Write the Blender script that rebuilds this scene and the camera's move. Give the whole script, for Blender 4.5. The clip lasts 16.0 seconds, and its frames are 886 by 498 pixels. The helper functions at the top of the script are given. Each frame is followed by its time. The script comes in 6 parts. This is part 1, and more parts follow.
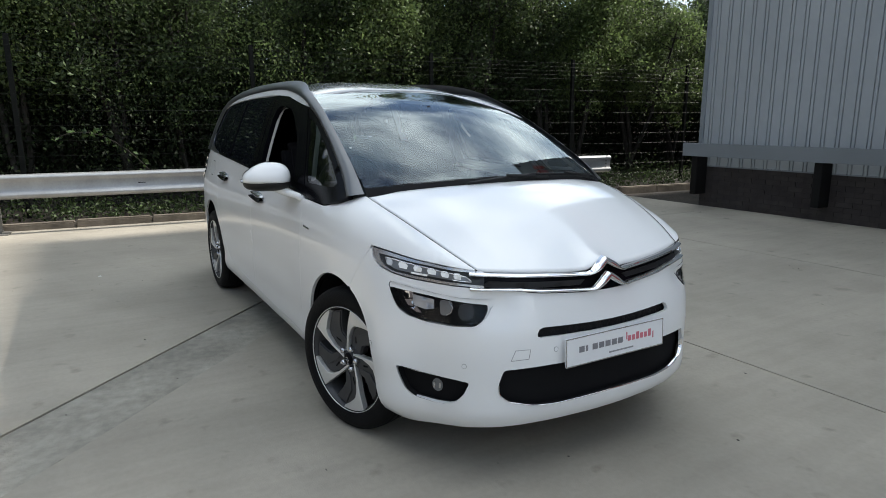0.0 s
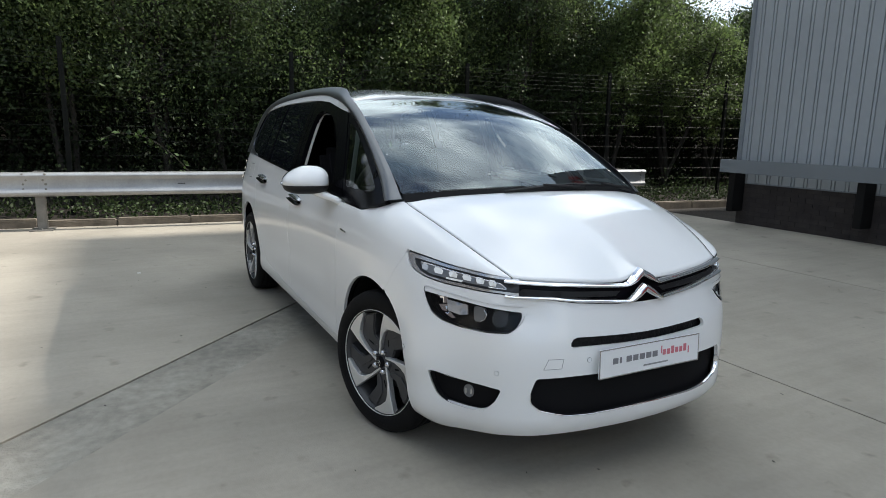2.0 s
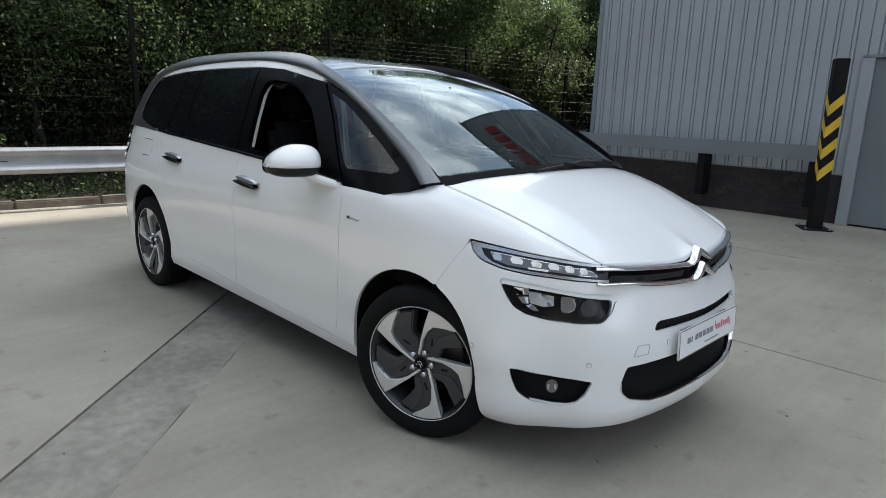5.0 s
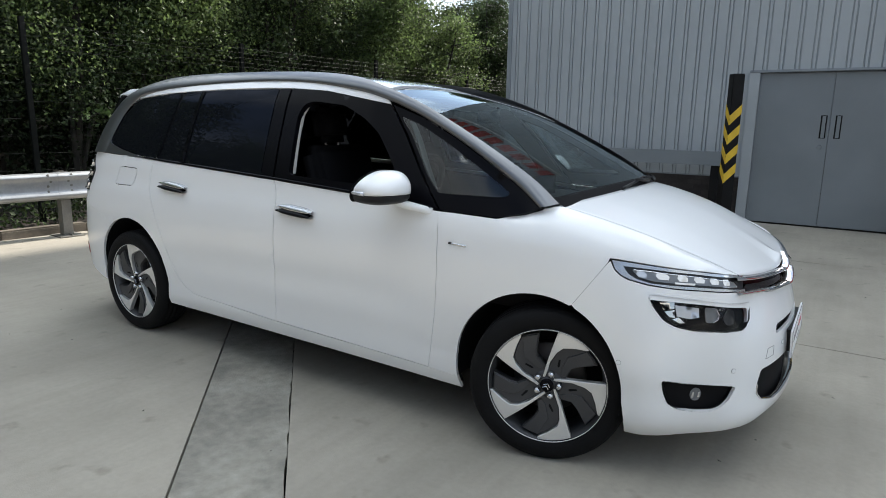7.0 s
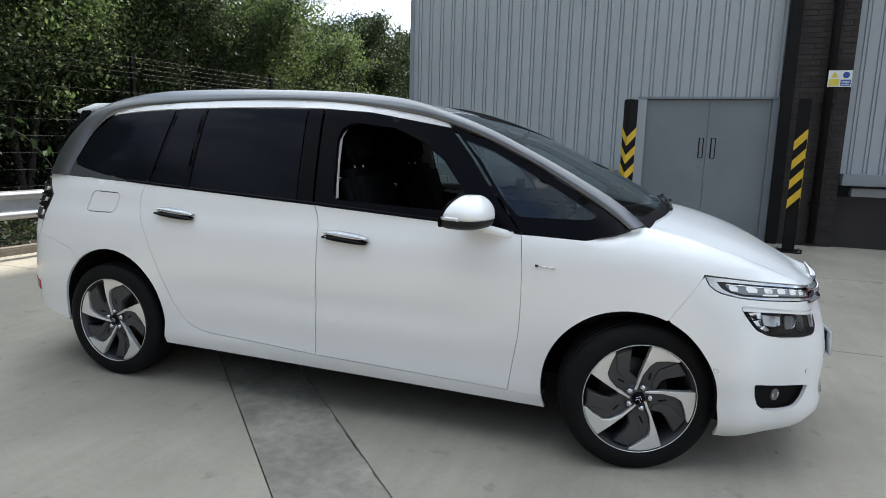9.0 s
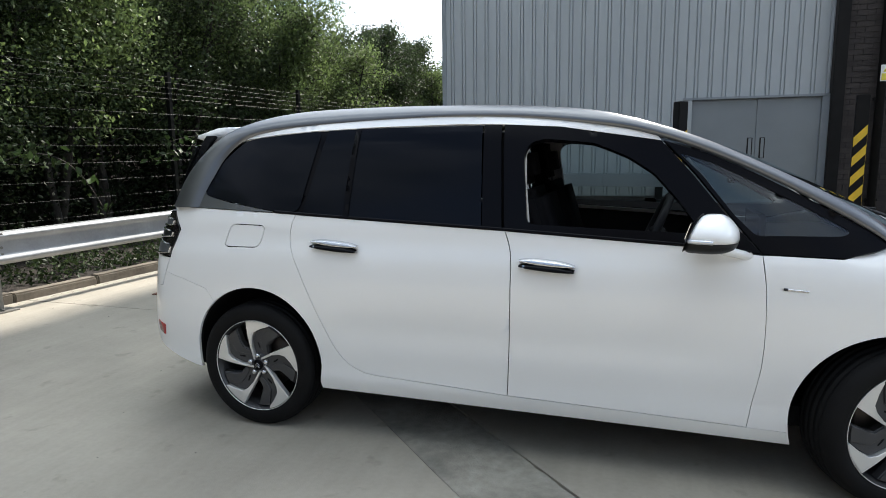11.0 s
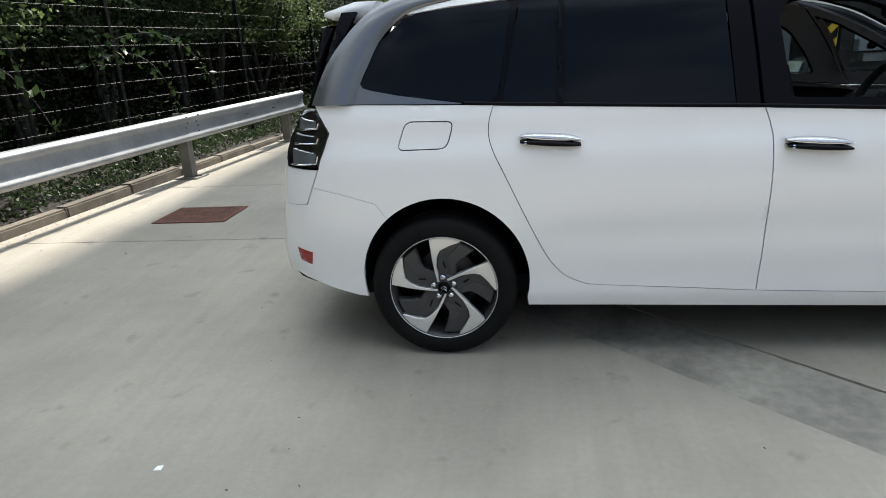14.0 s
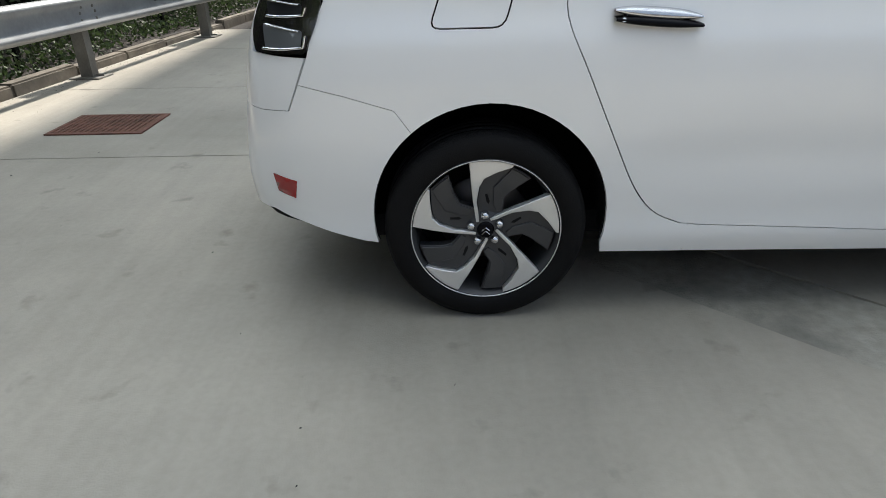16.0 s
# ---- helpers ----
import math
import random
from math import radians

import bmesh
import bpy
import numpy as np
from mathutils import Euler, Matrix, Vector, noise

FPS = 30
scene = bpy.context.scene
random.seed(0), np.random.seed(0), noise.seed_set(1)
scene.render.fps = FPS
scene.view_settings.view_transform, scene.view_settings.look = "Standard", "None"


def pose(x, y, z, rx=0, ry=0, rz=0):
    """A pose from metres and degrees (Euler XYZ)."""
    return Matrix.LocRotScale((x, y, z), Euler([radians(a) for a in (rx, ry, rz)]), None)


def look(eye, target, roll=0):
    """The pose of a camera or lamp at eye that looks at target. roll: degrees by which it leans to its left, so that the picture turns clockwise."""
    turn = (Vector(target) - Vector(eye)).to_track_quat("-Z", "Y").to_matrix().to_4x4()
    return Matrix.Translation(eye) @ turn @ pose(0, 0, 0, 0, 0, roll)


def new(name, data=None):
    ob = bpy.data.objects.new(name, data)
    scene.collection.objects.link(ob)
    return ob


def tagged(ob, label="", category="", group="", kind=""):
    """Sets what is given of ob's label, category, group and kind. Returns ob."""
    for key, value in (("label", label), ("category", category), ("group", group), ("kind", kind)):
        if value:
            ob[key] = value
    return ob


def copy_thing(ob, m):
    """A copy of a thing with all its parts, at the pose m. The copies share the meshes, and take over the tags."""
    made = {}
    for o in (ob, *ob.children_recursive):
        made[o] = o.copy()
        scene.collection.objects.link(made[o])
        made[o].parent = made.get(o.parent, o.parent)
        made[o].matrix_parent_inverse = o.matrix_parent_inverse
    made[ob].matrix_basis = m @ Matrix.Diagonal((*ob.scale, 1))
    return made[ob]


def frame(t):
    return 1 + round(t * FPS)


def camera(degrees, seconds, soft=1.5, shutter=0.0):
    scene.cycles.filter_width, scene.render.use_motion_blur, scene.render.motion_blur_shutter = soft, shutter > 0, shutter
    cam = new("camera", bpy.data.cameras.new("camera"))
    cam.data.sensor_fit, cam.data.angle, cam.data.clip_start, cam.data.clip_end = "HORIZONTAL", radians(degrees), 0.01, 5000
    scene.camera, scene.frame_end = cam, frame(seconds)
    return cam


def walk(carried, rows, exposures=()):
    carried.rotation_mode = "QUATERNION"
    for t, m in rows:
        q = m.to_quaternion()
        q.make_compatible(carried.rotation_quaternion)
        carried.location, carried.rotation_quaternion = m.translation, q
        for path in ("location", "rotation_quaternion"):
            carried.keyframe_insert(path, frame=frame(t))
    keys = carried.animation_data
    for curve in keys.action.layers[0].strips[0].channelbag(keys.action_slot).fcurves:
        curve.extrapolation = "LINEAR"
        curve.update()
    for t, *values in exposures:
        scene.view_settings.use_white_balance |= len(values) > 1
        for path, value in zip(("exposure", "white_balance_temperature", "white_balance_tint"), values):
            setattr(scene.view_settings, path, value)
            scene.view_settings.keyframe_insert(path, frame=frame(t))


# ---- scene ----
cam = camera(70.5, 16.0, soft=0.9)
PATH = [
    (0, (2.508, -1.761, 1.353), (0.816, -0.773, 0.954), -0.2),
    (0.5, (2.517, -1.761, 1.351), (0.819, -0.78, 0.956), -0.7),
    (1, (2.528, -1.742, 1.344), (0.825, -0.765, 0.96), -0.5),
    (1.5, (2.533, -1.711, 1.336), (0.784, -0.816, 0.963), 0.0),
    (2, (2.51, -1.794, 1.341), (0.768, -0.883, 0.972), 1.2),
    (2.5, (2.459, -1.942, 1.34), (0.775, -0.939, 0.941), 1.5),
    (3, (2.393, -2.023, 1.346), (0.764, -0.933, 0.946), 2.9),
    (3.5, (2.238, -2.081, 1.341), (0.631, -0.961, 0.939), 1.6),
    (4, (2.084, -2.15, 1.345), (0.541, -0.936, 0.963), 1.2),
    (4.2, (2.032, -2.198, 1.335), (0.519, -0.952, 0.936), 1.2),
    (6.3, (1.236, -2.841, 1.359), (0.122, -1.23, 0.952), 0.2),
    (6.5, (1.162, -2.914, 1.379), (0.089, -1.274, 0.981), -0.4),
    (7, (0.955, -3.023, 1.357), (-0.11, -1.378, 0.96), 0.9),
    (7.5, (0.682, -3.086, 1.386), (-0.307, -1.381, 1.046), -0.3),
    (8, (0.465, -3.231, 1.373), (-0.366, -1.44, 1.05), 0.9),
    (10.3, (-0.598, -3.536, 1.381), (-1.144, -1.65, 1.003), 1.6),
    (10.5, (-0.712, -3.53, 1.398), (-1.276, -1.656, 0.988), 2.9),
    (11, (-0.978, -3.481, 1.409), (-1.575, -1.598, 1.096), -0.8),
    (11.5, (-1.252, -3.481, 1.374), (-1.784, -1.585, 1.026), 0.5),
    (12, (-1.505, -3.534, 1.407), (-1.936, -1.622, 1.007), -1.3),
    (12.5, (-1.794, -3.498, 1.368), (-2.178, -1.583, 0.939), -2.5),
    (13, (-2.033, -3.422, 1.358), (-2.43, -1.529, 0.851), -3.0),
    (13.5, (-2.329, -3.434, 1.385), (-2.583, -1.534, 0.815), -2.5),
    (14, (-2.506, -3.374, 1.358), (-2.747, -1.49, 0.731), -3.3),
    (14.5, (-2.652, -3.215, 1.324), (-2.894, -1.367, 0.597), -3.6),
    (15, (-2.722, -3.182, 1.306), (-2.972, -1.368, 0.501), -3.2),
    (15.5, (-2.772, -3.168, 1.304), (-2.948, -1.355, 0.479), -3.0),
    (15.6, (-2.776, -3.160, 1.302), (-2.950, -1.350, 0.477), -3.0),
    (15.7, (-2.805, -3.085, 1.284), (-2.953, -1.280, 0.450), -2.7),
    (15.8, (-2.853, -2.960, 1.252), (-2.959, -1.155, 0.400), -2.2),
    (15.9, (-2.916, -2.800, 1.210), (-2.968, -1.000, 0.338), -1.6),
    (16, (-2.981, -2.63, 1.168), (-2.978, -0.84, 0.274), -1.0),
]
rows = [(t, look(eye, target, roll)) for t, eye, target, roll in PATH]
walk(cam, rows, exposures=[(0, 0.64), (4, 0.70), (7, 0.96), (10.5, 1.06), (13, 1.03), (14.5, 1.14), (15.5, 1.05), (16, 0.92)])

# ---- world and sun ----
SUN_AZ, SUN_EL = math.atan2(0.185, 1.0), radians(42)      # from the building's side, clockwise from +y
sun_from = Vector((math.sin(SUN_AZ) * math.cos(SUN_EL), math.cos(SUN_AZ) * math.cos(SUN_EL), math.sin(SUN_EL)))
world = bpy.data.worlds.new("sky")
scene.world = world
world.use_nodes = True
wn, wl = world.node_tree.nodes, world.node_tree.links
sky = wn.new("ShaderNodeTexSky")
sky.sky_type, sky.sun_disc, sky.sun_elevation, sky.sun_rotation = 'NISHITA', False, SUN_EL, SUN_AZ
sky.air_density, sky.dust_density = 1.0, 1.5
coord = wn.new("ShaderNodeTexCoord")
stretch = wn.new("ShaderNodeMapping")
stretch.inputs["Scale"].default_value = (1.0, 1.0, 1.5)
cloud = wn.new("ShaderNodeTexNoise")
cloud.inputs["Scale"].default_value, cloud.inputs["Detail"].default_value, cloud.inputs["Roughness"].default_value = 2.6, 5, 0.5
cover = wn.new("ShaderNodeValToRGB")
cover.color_ramp.elements[0].position, cover.color_ramp.elements[1].position = 0.40, 0.58
shade_noise = wn.new("ShaderNodeTexNoise")
shade_noise.inputs["Scale"].default_value, shade_noise.inputs["Detail"].default_value = 4.0, 5
cloud_col = wn.new("ShaderNodeValToRGB")
cloud_col.color_ramp.elements[0].color, cloud_col.color_ramp.elements[1].color = (3.4, 4.3, 5.3, 1), (12.4, 13.1, 13.3, 1)
cloud_col.color_ramp.elements[0].position, cloud_col.color_ramp.elements[1].position = 0.38, 0.62
unit = wn.new("ShaderNodeVectorMath")
unit.operation = "NORMALIZE"
toward = wn.new("ShaderNodeVectorMath")
toward.operation = "DOT_PRODUCT"
toward.inputs[1].default_value = sun_from
wl.new(coord.outputs["Generated"], unit.inputs[0])
wl.new(unit.outputs["Vector"], toward.inputs[0])
scatter = wn.new("ShaderNodeMapRange")
scatter.interpolation_type = "SMOOTHSTEP"
scatter.inputs["From Min"].default_value, scatter.inputs["From Max"].default_value = -0.35, 1.0
scatter.inputs["To Min"].default_value, scatter.inputs["To Max"].default_value = 0.25, 1.4
wl.new(toward.outputs["Value"], scatter.inputs["Value"])
bright = wn.new("ShaderNodeMixRGB")
bright.blend_type, bright.inputs["Fac"].default_value = "MULTIPLY", 1
wl.new(cloud_col.outputs["Color"], bright.inputs["Color1"])
wl.new(scatter.outputs["Result"], bright.inputs["Color2"])
mix = wn.new("ShaderNodeMixRGB")
wl.new(coord.outputs["Generated"], stretch.inputs["Vector"])
wl.new(stretch.outputs["Vector"], cloud.inputs["Vector"])
wl.new(stretch.outputs["Vector"], shade_noise.inputs["Vector"])
wl.new(cloud.outputs["Fac"], cover.inputs["Fac"])
wl.new(shade_noise.outputs["Fac"], cloud_col.inputs["Fac"])
wl.new(cover.outputs["Color"], mix.inputs["Fac"])
wl.new(sky.outputs["Color"], mix.inputs["Color1"])
wl.new(bright.outputs["Color"], mix.inputs["Color2"])
wl.new(mix.outputs["Color"], wn["Background"].inputs["Color"])
wn["Background"].inputs["Strength"].default_value = 0.13
sun = new("sun", bpy.data.lights.new("sun", "SUN"))
sun.data.energy, sun.data.angle, sun.data.color = 5.0, radians(2.4), (1.0, 0.95, 0.87)
sun.matrix_world = look(sun_from * 30, (0, 0, 0))


# ---- materials ----
def material(name, color, rough=0.5, metal=0.0, vary=0.0, scale=4.0, fine=0.0, fine_scale=60.0, bump=0.0, bump_scale=120.0, coat=0.0, second=None, island=0.0, spec=0.5):
    """A surface with a base colour that varies at two scales, and fine relief."""
    m = bpy.data.materials.new(name)
    m.use_nodes = True
    n, l = m.node_tree.nodes, m.node_tree.links
    b = n["Principled BSDF"]
    b.inputs["Roughness"].default_value, b.inputs["Metallic"].default_value = rough, metal
    b.inputs["Coat Weight"].default_value, b.inputs["Coat Roughness"].default_value = coat, 0.04
    b.inputs["Specular IOR Level"].default_value = spec
    c = (*color, 1)
    b.inputs["Base Color"].default_value = c
    tex = n.new("ShaderNodeTexCoord")
    geo = n.new("ShaderNodeNewGeometry")
    source = None
    if vary or fine or second:
        big, small = n.new("ShaderNodeTexNoise"), n.new("ShaderNodeTexNoise")
        big.inputs["Scale"].default_value, big.inputs["Detail"].default_value = scale, 6
        small.inputs["Scale"].default_value, small.inputs["Detail"].default_value = fine_scale, 4
        for t in (big, small):
            l.new(geo.outputs["Position"], t.inputs["Vector"])
        ramp = n.new("ShaderNodeValToRGB")
        ramp.color_ramp.elements[0].position, ramp.color_ramp.elements[1].position = 0.3, 0.7
        lo = second or tuple(v * (1 - vary) for v in color)
        hi = color if second else tuple(min(1, v * (1 + vary)) for v in color)
        ramp.color_ramp.elements[0].color, ramp.color_ramp.elements[1].color = (*lo, 1), (*hi, 1)
        l.new(big.outputs["Fac"], ramp.inputs["Fac"])
        span = n.new("ShaderNodeMapRange")
        span.inputs["To Min"].default_value, span.inputs["To Max"].default_value = 1 - fine, 1 + fine
        l.new(small.outputs["Fac"], span.inputs["Value"])
        mul = n.new("ShaderNodeMixRGB")
        mul.blend_type, mul.inputs["Fac"].default_value = "MULTIPLY", 1
        l.new(ramp.outputs["Color"], mul.inputs["Color1"])
        l.new(span.outputs["Result"], mul.inputs["Color2"])
        source = mul.outputs["Color"]
    if island:
        pick = n.new("ShaderNodeMapRange")
        pick.inputs["To Min"].default_value, pick.inputs["To Max"].default_value = 1 - island, 1 + island
        info = n.new("ShaderNodeObjectInfo")
        add = n.new("ShaderNodeMath")
        add.operation = "ADD"
        frac = n.new("ShaderNodeMath")
        frac.operation = "FRACT"
        l.new(geo.outputs["Random Per Island"], add.inputs[0])
        l.new(info.outputs["Random"], add.inputs[1])
        l.new(add.outputs[0], frac.inputs[0])
        l.new(frac.outputs[0], pick.inputs["Value"])
        mul = n.new("ShaderNodeMixRGB")
        mul.blend_type, mul.inputs["Fac"].default_value = "MULTIPLY", 1
        if source:
            l.new(source, mul.inputs["Color1"])
        else:
            mul.inputs["Color1"].default_value = c
        l.new(pick.outputs["Result"], mul.inputs["Color2"])
        source = mul.outputs["Color"]
    if source:
        l.new(source, b.inputs["Base Color"])
    if bump:
        rel, bm_node = n.new("ShaderNodeTexNoise"), n.new("ShaderNodeBump")
        rel.inputs["Scale"].default_value, rel.inputs["Detail"].default_value = bump_scale, 5
        bm_node.inputs["Strength"].default_value, bm_node.inputs["Distance"].default_value = bump, 0.01
        l.new(geo.outputs["Position"], rel.inputs["Vector"])
        l.new(rel.outputs["Fac"], bm_node.inputs["Height"])
        l.new(bm_node.outputs["Normal"], b.inputs["Normal"])
    return m


def concrete_material():
    m = material("yard_concrete", (0.328, 0.298, 0.246), rough=0.8, vary=0.16, scale=0.55, fine=0.07, fine_scale=7, bump=0.18, bump_scale=160)
    n, l = m.node_tree.nodes, m.node_tree.links
    b = n["Principled BSDF"]
    base = b.inputs["Base Color"].links[0].from_socket
    geo = n.new("ShaderNodeNewGeometry")
    # dark stains and faint broom streaks
    mapping = n.new("ShaderNodeMapping")
    mapping.inputs["Scale"].default_value = (11, 0.9, 1)
    mapping.inputs["Rotation"].default_value = (0, 0, 0.15)
    streak, stain = n.new("ShaderNodeTexNoise"), n.new("ShaderNodeTexNoise")
    streak.inputs["Scale"].default_value, streak.inputs["Detail"].default_value = 1.3, 4
    stain.inputs["Scale"].default_value, stain.inputs["Detail"].default_value = 0.9, 3
    l.new(geo.outputs["Position"], mapping.inputs["Vector"])
    l.new(mapping.outputs["Vector"], streak.inputs["Vector"])
    l.new(geo.outputs["Position"], stain.inputs["Vector"])
    grit, spots_tex = n.new("ShaderNodeTexNoise"), n.new("ShaderNodeTexNoise")
    grit.inputs["Scale"].default_value, grit.inputs["Detail"].default_value = 38, 8
    spots_tex.inputs["Scale"].default_value, spots_tex.inputs["Detail"].default_value = 5.5, 10
    for tex in (grit, spots_tex):
        l.new(geo.outputs["Position"], tex.inputs["Vector"])
    for tex, lo, hi, dark in ((streak, 0.35, 0.6, 0.94), (stain, 0.32, 0.58, 0.83), (grit, 0.3, 0.62, 0.93), (spots_tex, 0.28, 0.37, 0.74)):
        span, mul = n.new("ShaderNodeMapRange"), n.new("ShaderNodeMixRGB")
        span.inputs["From Min"].default_value, span.inputs["From Max"].default_value = lo, hi
        span.inputs["To Min"].default_value = dark
        mul.blend_type, mul.inputs["Fac"].default_value = "MULTIPLY", 1
        l.new(tex.outputs["Fac"], span.inputs["Value"])
        l.new(base, mul.inputs["Color1"])
        l.new(span.outputs["Result"], mul.inputs["Color2"])
        base = mul.outputs["Color"]
    l.new(base, b.inputs["Base Color"])
    return m


def leaf_material(name, color, island=0.55, thin_share=0.22, rough=0.45, spec=0.5):
    m = material(name, color, rough=rough, vary=0.35, scale=1.3, island=island, spec=spec)
    n, l = m.node_tree.nodes, m.node_tree.links
    b = n["Principled BSDF"]
    source = b.inputs["Base Color"].links[0].from_socket
    thin, both = n.new("ShaderNodeBsdfTranslucent"), n.new("ShaderNodeMixShader")
    both.inputs["Fac"].default_value = thin_share
    l.new(source, thin.inputs["Color"])
    l.new(b.outputs[0], both.inputs[1])
    l.new(thin.outputs[0], both.inputs[2])
    l.new(both.outputs[0], n["Material Output"].inputs["Surface"])
    return m


def glass_material(name, tint, clear, rough=0.01, ior=1.55, coat=(1, 1, 1)):
    """A thin pane: it mirrors by its angle and lets through a share of the light."""
    m = bpy.data.materials.new(name)
    m.use_nodes = True
    n, l = m.node_tree.nodes, m.node_tree.links
    n.remove(n["Principled BSDF"])
    see, dark, body = n.new("ShaderNodeBsdfTransparent"), n.new("ShaderNodeBsdfDiffuse"), n.new("ShaderNodeMixShader")
    gloss, fres, both = n.new("ShaderNodeBsdfGlossy"), n.new("ShaderNodeFresnel"), n.new("ShaderNodeMixShader")
    see.inputs["Color"].default_value = (*tint, 1)
    dark.inputs["Color"].default_value = (0.006, 0.007, 0.009, 1)
    body.inputs["Fac"].default_value = clear
    gloss.inputs["Roughness"].default_value = rough
    gloss.inputs["Color"].default_value = (*coat, 1)
    fres.inputs["IOR"].default_value = ior
    l.new(dark.outputs[0], body.inputs[1])
    l.new(see.outputs[0], body.inputs[2])
    l.new(fres.outputs[0], both.inputs["Fac"])
    l.new(body.outputs[0], both.inputs[1])
    l.new(gloss.outputs[0], both.inputs[2])
    l.new(both.outputs[0], n["Material Output"].inputs["Surface"])
    return m


def glow_material(name, color, strength):
    m = bpy.data.materials.new(name)
    m.use_nodes = True
    b = m.node_tree.nodes["Principled BSDF"]
    b.inputs["Base Color"].default_value = (*color, 1)
    b.inputs["Emission Color"].default_value, b.inputs["Emission Strength"].default_value = (*color, 1), strength
    return m


CONCRETE = concrete_material()
CHANNEL = material("patched_concrete", (0.240, 0.224, 0.188), rough=0.85, vary=0.30, scale=2.6, fine=0.40, fine_scale=19, bump=0.5, bump_scale=90)
JOINT = material("joint_filler", (0.035, 0.032, 0.03), rough=0.9, fine=0.3)
SOIL = material("soil", (0.020, 0.015, 0.011), rough=0.95, vary=0.4, scale=2, fine=0.4, bump=0.8, bump_scale=40)
KERB = material("kerb_stone", (0.128, 0.108, 0.084), rough=0.9, vary=0.45, scale=3.5, fine=0.25, fine_scale=30, bump=0.5, bump_scale=70)
GALV = material("galvanised_steel", (0.345, 0.35, 0.355), rough=0.38, metal=0.55, vary=0.16, scale=3, fine=0.14, fine_scale=40)
GALV_DARK = material("weathered_post_steel", (0.20, 0.19, 0.17), rough=0.6, metal=0.4, vary=0.25, scale=5, fine=0.2)
FENCE_MAT = material("green_coated_wire", (0.009, 0.011, 0.010), rough=0.55, spec=0.2)
FENCE_POST = material("dark_green_post", (0.003, 0.004, 0.0035), rough=0.6, spec=0.12)
CLADDING = material("grey_cladding", (0.405, 0.432, 0.450), rough=0.7, vary=0.05, scale=0.6, fine=0.03, fine_scale=6, spec=0.04)
TRIM_GREY = material("grey_flashing", (0.24, 0.265, 0.285), rough=0.45, vary=0.08, scale=2)
STEEL_GREY = material("grey_painted_steel", (0.215, 0.235, 0.252), rough=0.4, vary=0.08, scale=1.5, fine=0.04)
BLACK_STEEL = material("black_painted_steel", (0.008, 0.0075, 0.0075), rough=0.62, vary=0.3, scale=5, spec=0.2)
YELLOW = material("yellow_paint", (0.75, 0.48, 0.03), rough=0.5, vary=0.12, scale=8, fine=0.1)
BRICK = material("dark_brick", (0.040, 0.033, 0.031), rough=0.85, vary=0.25, scale=6, fine=0.25, bump=0.4, bump_scale=80, island=0.14)
MORTAR = material("dark_mortar", (0.037, 0.032, 0.031), rough=0.95, vary=0.2, scale=0.8, fine=0.3)
RUST = material("rusty_iron", (0.13, 0.055, 0.035), rough=0.85, vary=0.35, scale=9, fine=0.3, bump=0.4)
BARK = material("bark", (0.022, 0.019, 0.015), rough=0.9, vary=0.35, scale=12, bump=0.7, bump_scale=60)
# Leaf tones carry the light: pale for sun, dark, near-black for deep shade.
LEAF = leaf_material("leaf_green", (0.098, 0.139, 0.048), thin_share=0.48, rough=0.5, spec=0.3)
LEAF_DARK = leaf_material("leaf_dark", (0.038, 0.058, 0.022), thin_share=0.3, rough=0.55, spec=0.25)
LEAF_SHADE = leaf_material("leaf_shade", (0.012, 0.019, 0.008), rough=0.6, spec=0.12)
IVY = leaf_material("ivy_leaf", (0.034, 0.060, 0.018), spec=0.3)
WHITE_SIGN = material("white_sign", (0.8, 0.8, 0.78), rough=0.4)
BLUE_SIGN = material("blue_sign", (0.03, 0.09, 0.35), rough=0.4)
YELLOW_SIGN = material("yellow_sign", (0.75, 0.62, 0.08), rough=0.4)
PAPER = material("paper_scrap", (0.8, 0.8, 0.78), rough=0.8)
RED_PAINT = material("faded_red_paint", (0.45, 0.04, 0.03), rough=0.5, vary=0.15, scale=3)


# ---- mesh helpers ----
def part(name, bm, mat, parent=None, label="", smooth=False):
    """Links a bmesh as one mesh object, under a parent where one is given."""
    me = bpy.data.meshes.new(name)
    bm.normal_update()
    bm.to_mesh(me)
    bm.free()
    me.materials.append(mat)
    if smooth:
        for p in me.polygons:
            p.use_smooth = True
    ob = new(name, me)
    if parent:
        ob.parent = parent
    if label:
        ob["label"] = label
    return ob


def thing(name, label, category, at=(0, 0, 0), group="", kind=""):
    ob = new(name)
    ob.empty_display_size = 0.1
    ob.location = at
    return tagged(ob, label, category, group, kind)


def box(bm, x0, x1, y0, y1, z0, z1, bevel=0.0, m=None):
    made = bmesh.ops.create_cube(bm, size=1)["verts"]
    for v in made:
        v.co = Vector((x0 + (v.co.x + 0.5) * (x1 - x0), y0 + (v.co.y + 0.5) * (y1 - y0), z0 + (v.co.z + 0.5) * (z1 - z0)))
    if bevel:
        edges = list({e for v in made for e in v.link_edges})
        made = list({v for f in bmesh.ops.bevel(bm, geom=edges, offset=bevel, segments=2, affect="EDGES")["faces"] for v in f.verts} | {v for v in made if v.is_valid})
    if m is not None:
        bmesh.ops.transform(bm, matrix=m, verts=made)
    return bm


def boxed(*a, **k):
    return box(bmesh.new(), *a, **k)


